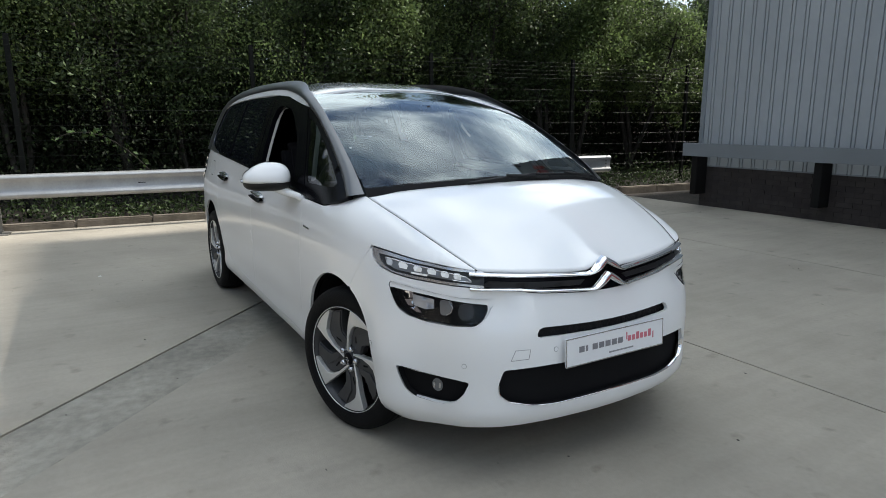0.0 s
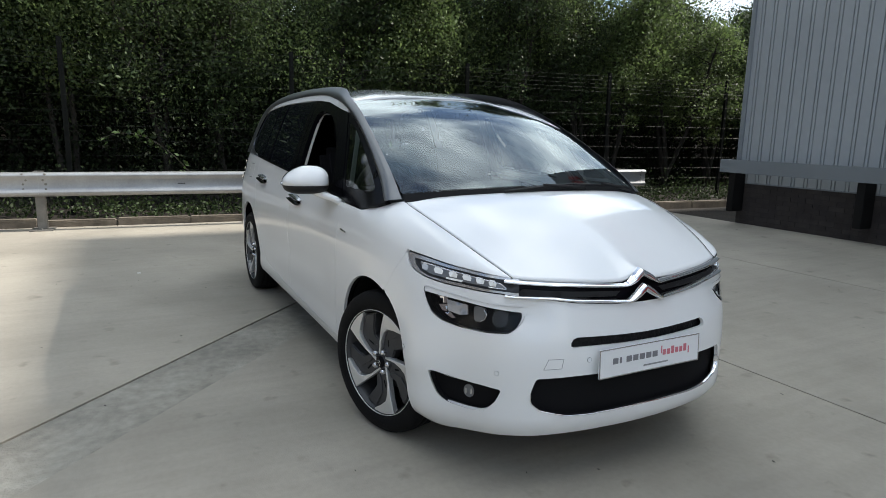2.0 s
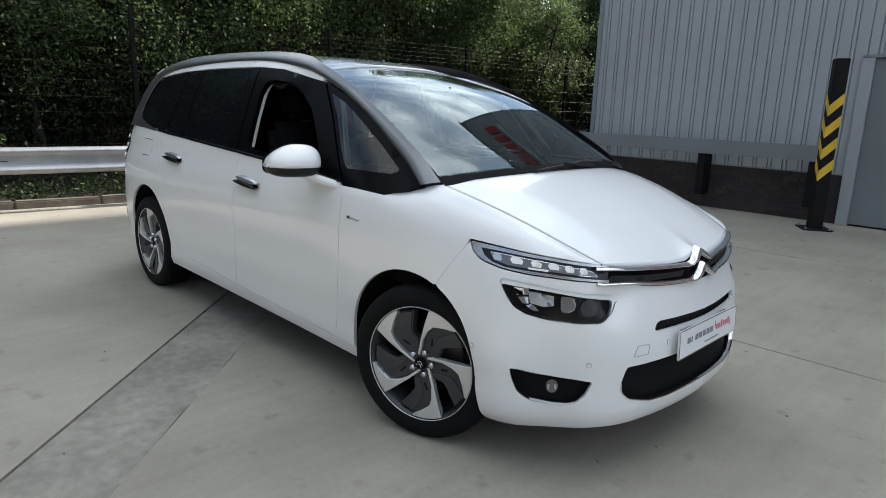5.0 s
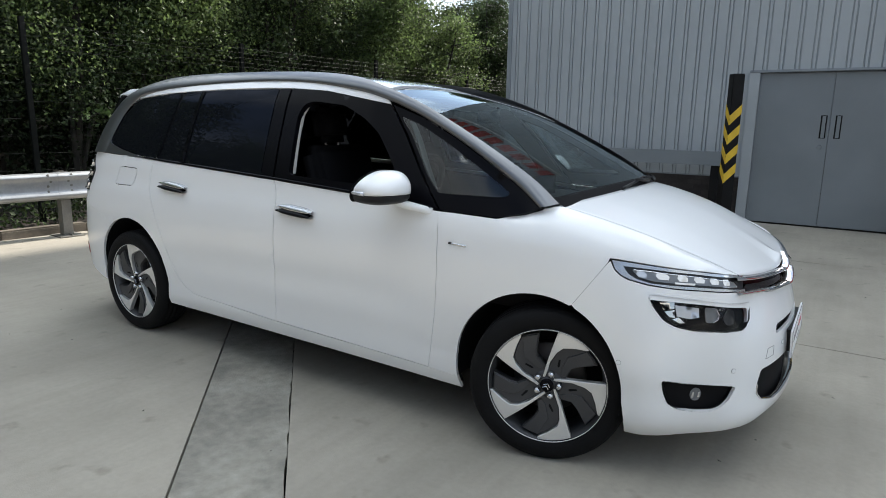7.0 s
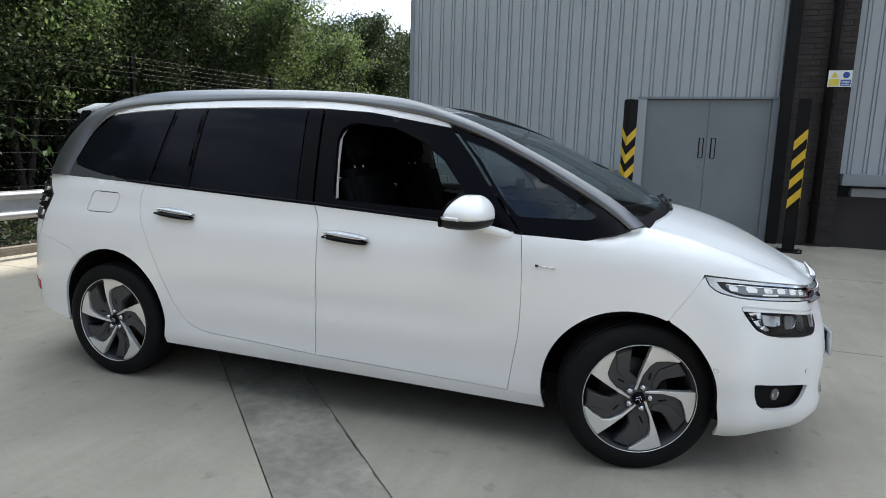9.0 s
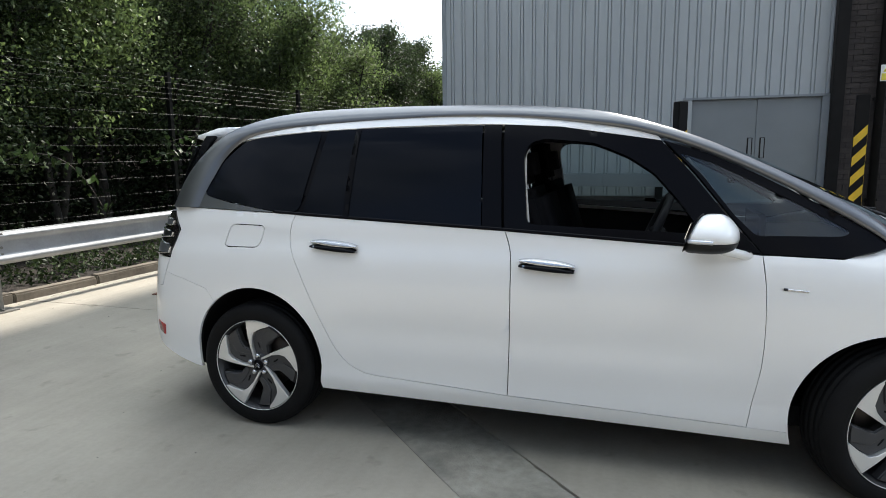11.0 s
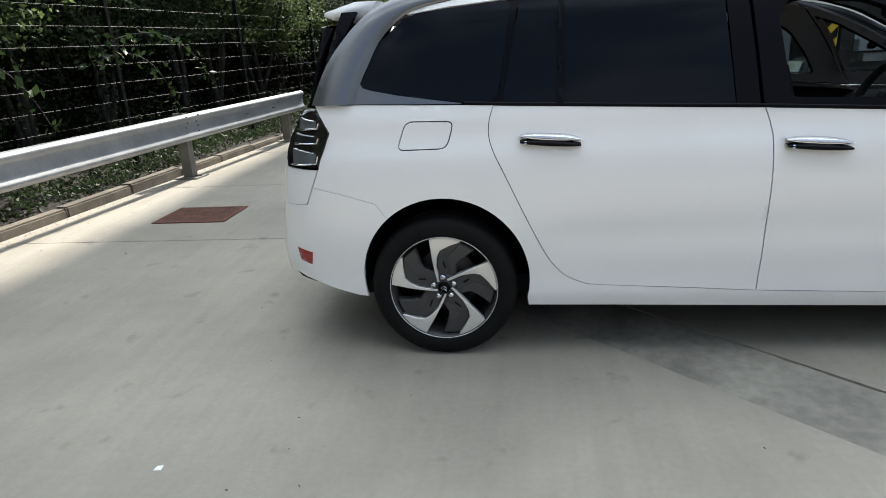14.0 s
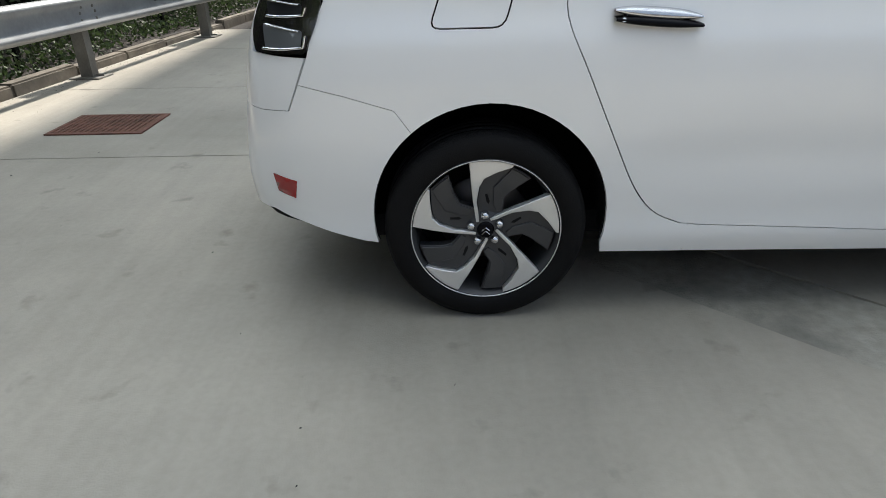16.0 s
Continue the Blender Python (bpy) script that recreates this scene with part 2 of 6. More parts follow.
def tube(bm, points, radius, sides=8, cap=True):
    """A round rod along points; radius is a number or one for each point."""
    pts = [Vector(p) for p in points]
    rad = radius if isinstance(radius, (list, tuple)) else [radius] * len(pts)
    rings = []
    side = None
    for i, p in enumerate(pts):
        d = (pts[min(i + 1, len(pts) - 1)] - pts[max(i - 1, 0)]).normalized()
        if side is None:
            side = d.cross(Vector((0, 0, 1)) if abs(d.z) < 0.9 else Vector((1, 0, 0))).normalized()
        side = (side - d * side.dot(d)).normalized()
        up = d.cross(side)
        rings.append([bm.verts.new(p + (side * math.cos(a) + up * math.sin(a)) * rad[i]) for a in [2 * math.pi * k / sides for k in range(sides)]])
    for a, b in zip(rings, rings[1:]):
        for k in range(sides):
            bm.faces.new((a[k], a[(k + 1) % sides], b[(k + 1) % sides], b[k]))
    if cap:
        bm.faces.new(rings[0][::-1])
        bm.faces.new(rings[-1])
    return bm


def prism(bm, outline, z0, z1, m=None):
    """A straight prism over a flat outline, from z0 to z1."""
    lo, hi = [bm.verts.new((x, y, z0)) for x, y in outline], [bm.verts.new((x, y, z1)) for x, y in outline]
    n = len(outline)
    bm.faces.new(hi)
    bm.faces.new(lo[::-1])
    for i in range(n):
        bm.faces.new((lo[i], lo[(i + 1) % n], hi[(i + 1) % n], hi[i]))
    if m is not None:
        bmesh.ops.transform(bm, matrix=m, verts=lo + hi)
    bmesh.ops.recalc_face_normals(bm, faces=bm.faces[:])
    return bm


def lathe(bm, profile, steps, axis="y"):
    """Turns (radius, offset) knots about an axis through the origin."""
    rings = []
    for i in range(steps):
        a = 2 * math.pi * i / steps
        c, s = math.cos(a), math.sin(a)
        rings.append([bm.verts.new((r * c, o, r * s) if axis == "y" else (r * c, r * s, o)) for r, o in profile])
    for i in range(steps):
        a, b = rings[i], rings[(i + 1) % steps]
        for k in range(len(profile) - 1):
            bm.faces.new((a[k], a[k + 1], b[k + 1], b[k]))
    bmesh.ops.recalc_face_normals(bm, faces=bm.faces[:])
    return bm


def clip_half(poly, a, b, c):
    """The part of a convex outline where a*x + b*y <= c."""
    out = []
    for (x0, y0), (x1, y1) in zip(poly, poly[1:] + poly[:1]):
        d0, d1 = a * x0 + b * y0 - c, a * x1 + b * y1 - c
        if d0 <= 0:
            out.append((x0, y0))
        if d0 * d1 < 0:
            u = d0 / (d0 - d1)
            out.append((x0 + u * (x1 - x0), y0 + u * (y1 - y0)))
    return out


# ---- ground, yard and kerb ----
ground = part("ground", boxed(-400, 400, -400, 400, -0.5, -0.045), SOIL)
tagged(ground, "brown bare soil and joint bed under the yard", "ground", kind="structure")
# the kerb line: along counts from a point beside the car, off is towards the yard
KD = Vector((0.0847, 0.9964, 0))
KN = Vector((0.9964, -0.0847, 0))
K0 = Vector((-6.72, 1.0, 0)) - KD * 1.0


def kerb_point(along, off, z=0.0):
    return K0 + KD * along + KN * off + Vector((0, 0, z))


KERB_TURN = math.degrees(math.atan2(KD.y, KD.x)) - 90
yard = thing("yard_pavement", "pale grey brushed concrete yard slabs with dark joints", "pavement", kind="structure")
GAP = 0.007
whole = [(-12, -16), (16, -16), (16, 6.985), (-12, 6.985)]
kn = (KN.x, KN.y, KN.dot(K0))
whole = clip_half(whole, -kn[0], -kn[1], -kn[2])
# the patched channel runs at an angle under the car
cd = Vector((-0.7071, 0.7071))
cn = (0.7071, 0.7071)                                     # a point's reading across the channel
C_LEFT, C_RIGHT = -2.003, -1.585
near_part = clip_half(whole, 0, 1, 1.03 - GAP * 0.7)
left_side = clip_half(near_part, cn[0], cn[1], C_LEFT - GAP)
right_side = clip_half(clip_half(whole, 0, 1, 1.42 - GAP * 0.7), -cn[0], -cn[1], -(C_RIGHT + 0.004))
behind = clip_half(clip_half(whole, 0, -1, -(1.03 + GAP * 0.7)), 1, 0, -3.73)
beyond = clip_half(clip_half(whole, 0, -1, -(1.42 + GAP * 0.7)), -1, 0, 3.72)
infill = clip_half(clip_half(clip_half(whole, 0, -1, -(1.03 + GAP * 0.7)), -1, 0, 3.72), cn[0], cn[1], C_RIGHT - GAP)
infill = clip_half(infill, 0, 1, 1.42 - GAP)
strip = clip_half(clip_half(near_part, -cn[0], -cn[1], -(C_LEFT + 0.001)), cn[0], cn[1], C_RIGHT - 0.001)


def bands(poly, cuts):
    out, lo = [], -99
    for c in [*cuts, 99]:
        p = clip_half(clip_half(poly, 0, 1, c - GAP * 0.7), 0, -1, -(lo + GAP * 0.7))
        if len(p) > 2:
            out.append(p)
        lo = c
    return out


for outline in bands(left_side, (-9.0, -4.4)) + bands(right_side, (-9.0, -3.8)) + bands(behind, (3.0, 5.2)) + bands(beyond, (4.3,)) + [infill]:
    part("slab", prism(bmesh.new(), outline, -0.2, 0.0), CONCRETE, yard)
def worn_edge(outline, rng):
    """Crumbles the side of the channel that was broken out."""
    out = []
    for (x0, y0), (x1, y1) in zip(outline, outline[1:] + outline[:1]):
        out.append((x0, y0))
        if abs(cn[0] * x0 + cn[1] * y0 - C_RIGHT) < 0.01 and abs(cn[0] * x1 + cn[1] * y1 - C_RIGHT) < 0.01:
            n = int(math.hypot(x1 - x0, y1 - y0) / 0.035)
            drift = 0.0
            for k in range(1, n):
                drift = max(-0.009, min(0.003, drift * 0.6 + rng.uniform(-0.005, 0.0045)))
                out.append((x0 + (x1 - x0) * k / n + cn[0] * drift, y0 + (y1 - y0) * k / n + cn[1] * drift))
    return out


edge_rng = random.Random(12)
for outline in bands(strip, (-6.0,)):
    outline = worn_edge(outline, edge_rng)
    part("channel_slab", prism(bmesh.new(), outline, -0.2, -0.006), CHANNEL, yard, "darker patched channel concrete")
part("joint_bed", prism(bmesh.new(), whole, -0.22, -0.045), JOINT, yard)

kerb = thing("kerb", "weathered brown-grey edging kerb with soil on it", "kerb", kind="structure")
kerb_rng = random.Random(4)
for k in range(-16, 11):
    a = k * 0.915
    bm = boxed(-0.14, -0.004, a + 0.004, a + 0.911, -0.2, 0.088 + kerb_rng.uniform(-0.008, 0.010), bevel=0.016)
    ob = part("kerb_stone", bm, KERB, kerb)
    ob.matrix_basis = Matrix.Translation(K0) @ pose(0, 0, 0, kerb_rng.uniform(-0.4, 0.4), 0, KERB_TURN)

# The rear rise is added to block bright gaps low in the trees.
bank = bmesh.new()
bank_rng = random.Random(8)
lines = []
for i in range(80):
    a = -16 + i * 0.45
    lines.append([bank.verts.new(kerb_point(a, off, z + bank_rng.uniform(-0.03, 0.03))) for off, z in ((-0.13, 0.05), (-0.5, 0.09), (-1.0, 0.12), (-2.2, 0.20), (-4, 0.6), (-9, 3.0))])
for p, q in zip(lines, lines[1:]):
    for k in range(5):
        bank.faces.new((p[k], q[k], q[k + 1], p[k + 1]))
tagged(part("planting_bank", bank, SOIL, smooth=True), "dark soil bank with dead leaves behind the kerb", "soil", kind="structure")


# ---- guard rail ----
def guard_rail():
    """Two-wave steel barrier on posts."""
    rail = thing("guard_rail", "galvanised steel two-wave crash barrier on steel posts", "guard rail", tuple(K0))
    rail.rotation_euler = (0, 0, radians(KERB_TURN))
    wave = [(0.0, 0.735), (0.02, 0.738), (0.058, 0.724), (0.078, 0.702), (0.077, 0.686), (0.056, 0.662), (0.048, 0.63), (0.048, 0.545),
            (0.056, 0.520), (0.077, 0.498), (0.081, 0.480), (0.066, 0.455), (0.03, 0.436), (0.0, 0.430)]
    for a0, a1 in ((-13.45, -5.95), (-6.0, -2.65), (-2.70, 0.58), (0.53, 3.62), (3.57, 6.78)):
        bm = bmesh.new()
        lift = 0.004 if a0 in (-6.0, 0.53) else 0.0
        front = [[bm.verts.new((0.235 + o + lift, a, z)) for o, z in wave] for a in (a0, a1)]
        back = [[bm.verts.new((0.231 + o + lift, a, z)) for o, z in wave] for a in (a0, a1)]
        for k in range(len(wave) - 1):
            bm.faces.new((front[0][k], front[0][k + 1], front[1][k + 1], front[1][k]))
            bm.faces.new((back[0][k], back[1][k], back[1][k + 1], back[0][k + 1]))
        for e in (0, 1):
            for k in range(len(wave) - 1):
                cap = bm.faces.new((front[e][k], back[e][k], back[e][k + 1], front[e][k + 1]))
                for ed in cap.edges:
                    ed.smooth = False
        bmesh.ops.recalc_face_normals(bm, faces=bm.faces[:])
        part("beam", bm, GALV, rail, smooth=True)
    for a in (-9.1, -5.95, -2.66, 0.62, 3.58, 6.32):
        post = bmesh.new()
        box(post, 0.10, 0.22, a - 0.05, a - 0.042, 0, 0.745)
        box(post, 0.10, 0.108, a - 0.042, a + 0.05, 0, 0.745)
        box(post, 0.212, 0.22, a - 0.042, a + 0.05, 0, 0.745)
        prism(post, [(0.12, a + 0.0), (0.12, a + 0.008), (0.30, a + 0.008), (0.30, a)], 0.01, 0.03)
        ob = part("post", post, GALV_DARK, rail, "weathered grey steel post")
        part("base_plate", boxed(0.02, 0.32, a - 0.13, a + 0.13, 0, 0.014, bevel=0.003), GALV_DARK, rail)
        part("spacer", boxed(0.221, 0.234, a - 0.05, a + 0.05, 0.50, 0.66), GALV_DARK, rail)
    for a in (-5.98, -2.68, 0.56, 3.6, 6.68):
        for da in (-0.13, 0.11) if a != 6.68 else (0,):
            for z in (0.712, 0.640, 0.590, 0.530):
                bolt = lathe(bmesh.new(), [(0.0, -0.010), (0.012, -0.008), (0.015, 0.0)], 8)
                ob = part("bolt", bolt, GALV_DARK, rail)
                ob.matrix_basis = pose(0.235 + (0.070 if z == 0.712 else 0.050), a + da * (0.75 if z == 0.640 else 1.0), z, 0, 0, 90)
    # thin black plates on the beam stand in for the dark of open slots
    for a in (-6.3, -4.1, -1.0, 1.05, 1.75, 2.6, 4.9, 5.7):
        part("slot", boxed(0.2835, 0.2850, a - 0.045, a + 0.045, 0.577, 0.587), BLACK_STEEL, rail)
    return rail


guard_rail()


# ---- wire fence ----
def mesh_fence():
    fence = thing("wire_fence", "dark green welded wire security fence on steel posts", "fence", tuple(K0))
    fence.rotation_euler = (0, 0, radians(KERB_TURN))
    spots = [-11.0, -8.1, -5.2, -2.4, 0.62, 3.54, 6.45, 9.35, 12.25]
    off = -0.46
    for a in spots:
        bm = boxed(off - 0.065, off - 0.01, a - 0.03, a + 0.03, 0.0, 2.47, bevel=0.004)
        part("post", bm, FENCE_POST, fence)
    one = None
    for a0, a1 in zip(spots, spots[1:]):
        z = 0.12
        while z < 2.44:
            if one is None:
                one = part("wire", tube(bmesh.new(), [(off, 0, 0), (off + 0.004, 1.45, -0.006), (off, 2.91, 0)], 0.0015, 4), FENCE_MAT, fence)
                ob = one
            else:
                ob = new("wire", one.data)
                ob.parent = fence
            ob.location = (0, a0, z)
            z += 0.2 if z < 2.1 else 0.07
    return fence


mesh_fence()


# ---- building ----
BY = 7.0


def ribbed_wall(name, x0, x1, z0, z1, parent, period=0.196):
    """Steel sheeting: flat pans between narrow raised ribs."""
    bm = bmesh.new()
    knots = []
    x = x0
    shape = [(0.0, 0.0), (0.083, 0.0), (0.087, 0.018), (0.097, 0.018), (0.101, -0.002), (0.133, -0.002), (0.137, 0.018), (0.147, 0.018), (0.151, 0.0)]
    while x < x1:
        for dx, dy in shape:
            if x + dx < x1:
                knots.append((x + dx, BY + dy))
        x += period
    knots.append((x1, BY))
    lo = [bm.verts.new((a, b, z0)) for a, b in knots]
    hi = [bm.verts.new((a, b, z1)) for a, b in knots]
    lob = [bm.verts.new((a, BY + 0.06, z0)) for a, b in (knots[0], knots[-1])]
    hib = [bm.verts.new((a, BY + 0.06, z1)) for a, b in (knots[0], knots[-1])]
    for k in range(len(knots) - 1):
        bm.faces.new((lo[k], lo[k + 1], hi[k + 1], hi[k]))
    bm.faces.new((lob[0], hib[0], hib[1], lob[1]))
    bm.faces.new((lo[0], hi[0], hib[0], lob[0]))
    bm.faces.new((lo[-1], lob[1], hib[1], hi[-1]))
    return part(name, bm, CLADDING, parent)


def warehouse():
    house = thing("warehouse", "grey ribbed steel clad warehouse with dark brick base", "building", kind="structure")
    ribbed_wall("cladding_sheet", -4.2, -0.36, 0.648, 8.5, house)
    ribbed_wall("cladding_sheet", -0.36, 1.55, 2.13, 8.5, house)
    ribbed_wall("cladding_sheet", 2.42, 5.7, 1.06, 8.5, house)
    part("corner_flashing", boxed(-4.26, -4.19, BY - 0.03, BY + 0.3, 0.645, 8.5), TRIM_GREY, house)
    part("drip_flashing", boxed(-4.2, -0.36, BY - 0.022, BY + 0.01, 0.632, 0.650, bevel=0.004), TRIM_GREY, house)
    part("door_head_flashing", boxed(-0.42, 1.555, BY - 0.055, BY + 0.01, 2.095, 2.132, bevel=0.006), TRIM_GREY, house)
    part("side_wall", boxed(-4.19, -4.0, BY + 0.3, 40, 0, 8.5), TRIM_GREY, house)
    part("rear_wall", boxed(-4.0, 30, 39.8, 40, 0, 8.5), TRIM_GREY, house)
    part("roof", boxed(-4.2, 30, BY + 0.33, 40, 8.4, 8.5), TRIM_GREY, house)
    part("inner_wall", boxed(-4.0, 1.54, BY + 0.07, BY + 0.2, 2.2, 8.5), MORTAR, house)
    part("plinth_core", boxed(-4.18, -0.42, BY - 0.010, BY + 0.2, 0, 0.632), MORTAR, house)
    part("pier_core", boxed(1.56, 2.41, BY - 0.11, BY + 0.3, 0, 8.5), MORTAR, house)
    # a pair of steel doors in a frame
    part("door_frame", boxed(-0.42, -0.283, BY - 0.05, BY + 0.1, 0, 2.095, bevel=0.005), CLADDING, house)
    part("door_frame", boxed(1.46, 1.558, BY - 0.05, BY + 0.1, 0, 2.095, bevel=0.005), TRIM_GREY, house)
    for x0, x1, hx in ((-0.28, 0.6175, 0.545), (0.6215, 1.457, 0.715)):
        leaf = part("door_leaf", boxed(x0, x1, BY + 0.0, BY + 0.05, 0.02, 2.088, bevel=0.003), STEEL_GREY, house, "grey painted steel door leaf")
        part("pull_recess", boxed(hx - 0.036, hx + 0.039, BY - 0.006, BY + 0.002, 1.217, 1.523, bevel=0.002), BLACK_STEEL, leaf, "dark recessed pull handle")
        part("pull_plate", boxed(hx - 0.018, hx + 0.024, BY - 0.016, BY - 0.005, 1.225, 1.515, bevel=0.003), STEEL_GREY, leaf)
    part("lock", lathe(bmesh.new(), [(0.0, -0.01), (0.025, -0.008), (0.028, 0.0)], 12), STEEL_GREY, house).matrix_basis = pose(0.53, BY, 1.10)
    # dark steel stanchion and downpipe on the pier
    part("stanchion", boxed(1.545, 1.70, BY - 0.17, BY - 0.125, 0, 8.5, bevel=0.006), BLACK_STEEL, house, "dark steel stanchion at the edge of the pier")
    part("downpipe", tube(bmesh.new(), [(2.13, BY - 0.19, 0.05), (2.13, BY - 0.19, 8.4)], 0.055, 14), BLACK_STEEL, house, "black round downpipe", smooth=True)
    for z in (0.6, 2.0, 3.4, 5.2):
        part("pipe_clip", boxed(2.06, 2.20, BY - 0.20, BY - 0.115, z, z + 0.04, bevel=0.004), BLACK_STEEL, house)
    # the wall past the pier
    part("bay_sill", boxed(2.425, 5.7, BY - 0.25, BY + 0.1, 0.90, 1.06, bevel=0.01), TRIM_GREY, house)
    part("bay_strip", boxed(2.60, 5.7, BY - 0.05, BY + 0.1, 0.74, 0.86, bevel=0.004), CLADDING, house)
    part("bay_wall", boxed(2.425, 5.7, BY - 0.03, BY + 0.2, 0, 0.735), MORTAR, house)
    # unseen red surface, added for the windscreen to mirror
    part("red_panel", boxed(5.6, 9.5, BY - 0.01, BY + 0.1, 0, 5.0), RED_PAINT, house, "faded red panel added out of view for the windscreen to mirror")
    part("far_front", boxed(5.6, 30, BY + 0.1, BY + 0.2, 0, 8.5), CLADDING, house)
    for k in range(9):
        part("sign_letter_bar", boxed(-3.75 + k * 0.40, -3.48 + k * 0.40, BY - 0.09, BY - 0.006, 6.75, 7.45, bevel=0.01), RED_PAINT, house, "red block on the sign high on the cladding")
    part("sign_underline", boxed(-3.75, -0.2, BY - 0.05, BY - 0.006, 6.42, 6.52, bevel=0.006), WHITE_SIGN, house, "white bar under the sign")
    part("parapet_cap", boxed(-4.3, 30, BY - 0.06, BY + 0.32, 8.502, 8.58, bevel=0.01), TRIM_GREY, house)
    return house


HOUSE = warehouse()


# an unseen dark building, added across the yard to darken the car's side reflections
opposite = thing("brick_building", "long plain dark building added out of view to darken reflections", "building", kind="structure")
part("wall", boxed(-34, 30, -30.4, -30, 0, 10), MORTAR, opposite)
part("roof", boxed(-34.2, 30.2, -40, -29.8, 10, 10.3), TRIM_GREY, opposite)


def safety_sign():
    sign = thing("safety_sign", "white wall sign with yellow and blue panels", "sign", (2.085, BY - 0.262, 2.25))
    part("plate", boxed(0, 0.29, 0, 0.006, 0, 0.22, bevel=0.002), WHITE_SIGN, sign)
    part("warning_panel", boxed(0.014, 0.135, -0.002, 0.0, 0.014, 0.105), YELLOW_SIGN, sign)
    part("duty_panel", boxed(0.155, 0.277, -0.002, 0.0, 0.014, 0.095), BLUE_SIGN, sign)
    tri = prism(bmesh.new(), [(0.03, 0.125), (0.12, 0.125), (0.075, 0.205)], 0, 0.002, pose(0, 0, 0, 90))
    part("warning_triangle", tri, YELLOW_SIGN, sign)
    part("duty_disc", lathe(bmesh.new(), [(0.0, -0.002), (0.042, -0.002), (0.042, 0.0)], 20), BLUE_SIGN, sign).matrix_basis = pose(0.216, 0, 0.158)
    part("sign_bracket", boxed(0.05, 0.24, 0.007, 0.144, 0.09, 0.13), BLACK_STEEL, sign)
    for z in (0.03, 0.05, 0.07):
        part("print_bar", boxed(0.168, 0.262, -0.0035, -0.002, z, z + 0.008), WHITE_SIGN, sign)


safety_sign()


def guard_post(x, y, turn, tilt_sign, name_label):
    """A square steel guard column in black with yellow slanting bands."""
    post = thing("guard_column", name_label, "bollard", (x, y, 0), group="door guard columns")
    post.rotation_euler = (0, 0, radians(turn))
    h, w = 2.04, 0.074
    part("column", boxed(-w, w, -w, w, 0.012, h, bevel=0.008), BLACK_STEEL, post)
    part("base_plate", boxed(-0.17, 0.17, -0.17, 0.17, 0, 0.016, bevel=0.004), BLACK_STEEL, post)
    for k in range(4):
        z = 0.675 + k * 0.258
        for face in (0, 1):
            rise = 0.085 * (tilt_sign[face])
            bm = bmesh.new()
            prism(bm, [(-w, z - rise), (w, z + rise), (w, z + rise + 0.125), (-w, z - rise + 0.125)], 0, 0.0015, pose(0, -w - 0.001, 0, 90))
            bmesh.ops.transform(bm, matrix=pose(0, 0, 0, 0, 0, 90 * face), verts=bm.verts[:])
            part("band", bm, YELLOW, post, "yellow slanting band")
    for sx in (-1, 1):
        for sy in (-1, 1):
            b = lathe(bmesh.new(), [(0.0, 0.04), (0.012, 0.04), (0.014, 0.016)], 8, axis="z")
            part("anchor_bolt", b, GALV, post).matrix_basis = pose(sx * 0.135, sy * 0.135, 0)
    return post


guard_post(-0.48, 6.3, -58, (-0.9, 0.9), "black steel guard column with yellow chevron bands")
guard_post(1.74, 6.15, -12, (1, 1), "black steel guard column with yellow slanting bands")


def crash_beam():
    beam = thing("crash_beam", "grey steel channel beam on dark brackets along the wall", "barrier", (0, 0, 0))
    y = 6.72
    bm = bmesh.new()
    box(bm, -4.35, -0.62, y - 0.006, y + 0.006, 0.80, 1.0, bevel=0.003)
    box(bm, -4.35, -0.62, y + 0.006, y + 0.09, 0.988, 1.0)
    box(bm, -4.35, -0.62, y + 0.006, y + 0.09, 0.80, 0.812)
    part("channel", bm, STEEL_GREY, beam)
    for x in (-4.13, -2.19, -0.72):
        part("bracket", boxed(x - 0.055, x + 0.055, y + 0.02, y + 0.265, 0.20, 0.80, bevel=0.006), BLACK_STEEL, beam)
    return beam


crash_beam()


# ---- body surface ----
def smooth_curve(points, n):
    """Catmull-Rom through points, resampled to n even steps of length."""
    p = np.array(points, float)
    p = np.vstack([2 * p[0] - p[1], p, 2 * p[-1] - p[-2]])
    out = []
    for i in range(1, len(p) - 2):
        for u in np.linspace(0, 1, 24, endpoint=False):
            a, b, c, d = p[i - 1:i + 3]
            out.append(0.5 * (2 * b + (c - a) * u + (2 * a - 5 * b + 4 * c - d) * u * u + (3 * b - a - 3 * c + d) * u ** 3))
    out = np.array(out + [p[-2]])
    run = np.concatenate([[0], np.cumsum(np.linalg.norm(np.diff(out, axis=0), axis=1))])
    at = np.linspace(0, run[-1], n)
    return np.stack([np.interp(at, run, out[:, k]) for k in range(out.shape[1])], 1)


def soft_profile(table):
    """A smooth function through (z, value) knots."""
    z, v = np.array(table, float).T
    fine = np.linspace(z[0], z[-1], 300)
    w = np.interp(fine, z, v)
    pad = np.pad(w, 9, mode="reflect", reflect_type="odd")
    w = np.convolve(pad, np.hanning(21)[1:-1] / np.hanning(21).sum(), "valid")
    return lambda q: np.interp(q, fine, w)


PLAN = smooth_curve([(-3.70, 0), (-3.68, 0.38), (-3.62, 0.61), (-3.52, 0.73), (-3.38, 0.792), (-3.1, 0.825), (-2.7, 0.838), (-2, 0.835), (-1, 0.835),
                     (-0.3, 0.842), (0, 0.838), (0.2, 0.808), (0.38, 0.755), (0.54, 0.695), (0.675, 0.61), (0.76, 0.48), (0.805, 0.30), (0.825, 0.12), (0.83, 0)], 500)
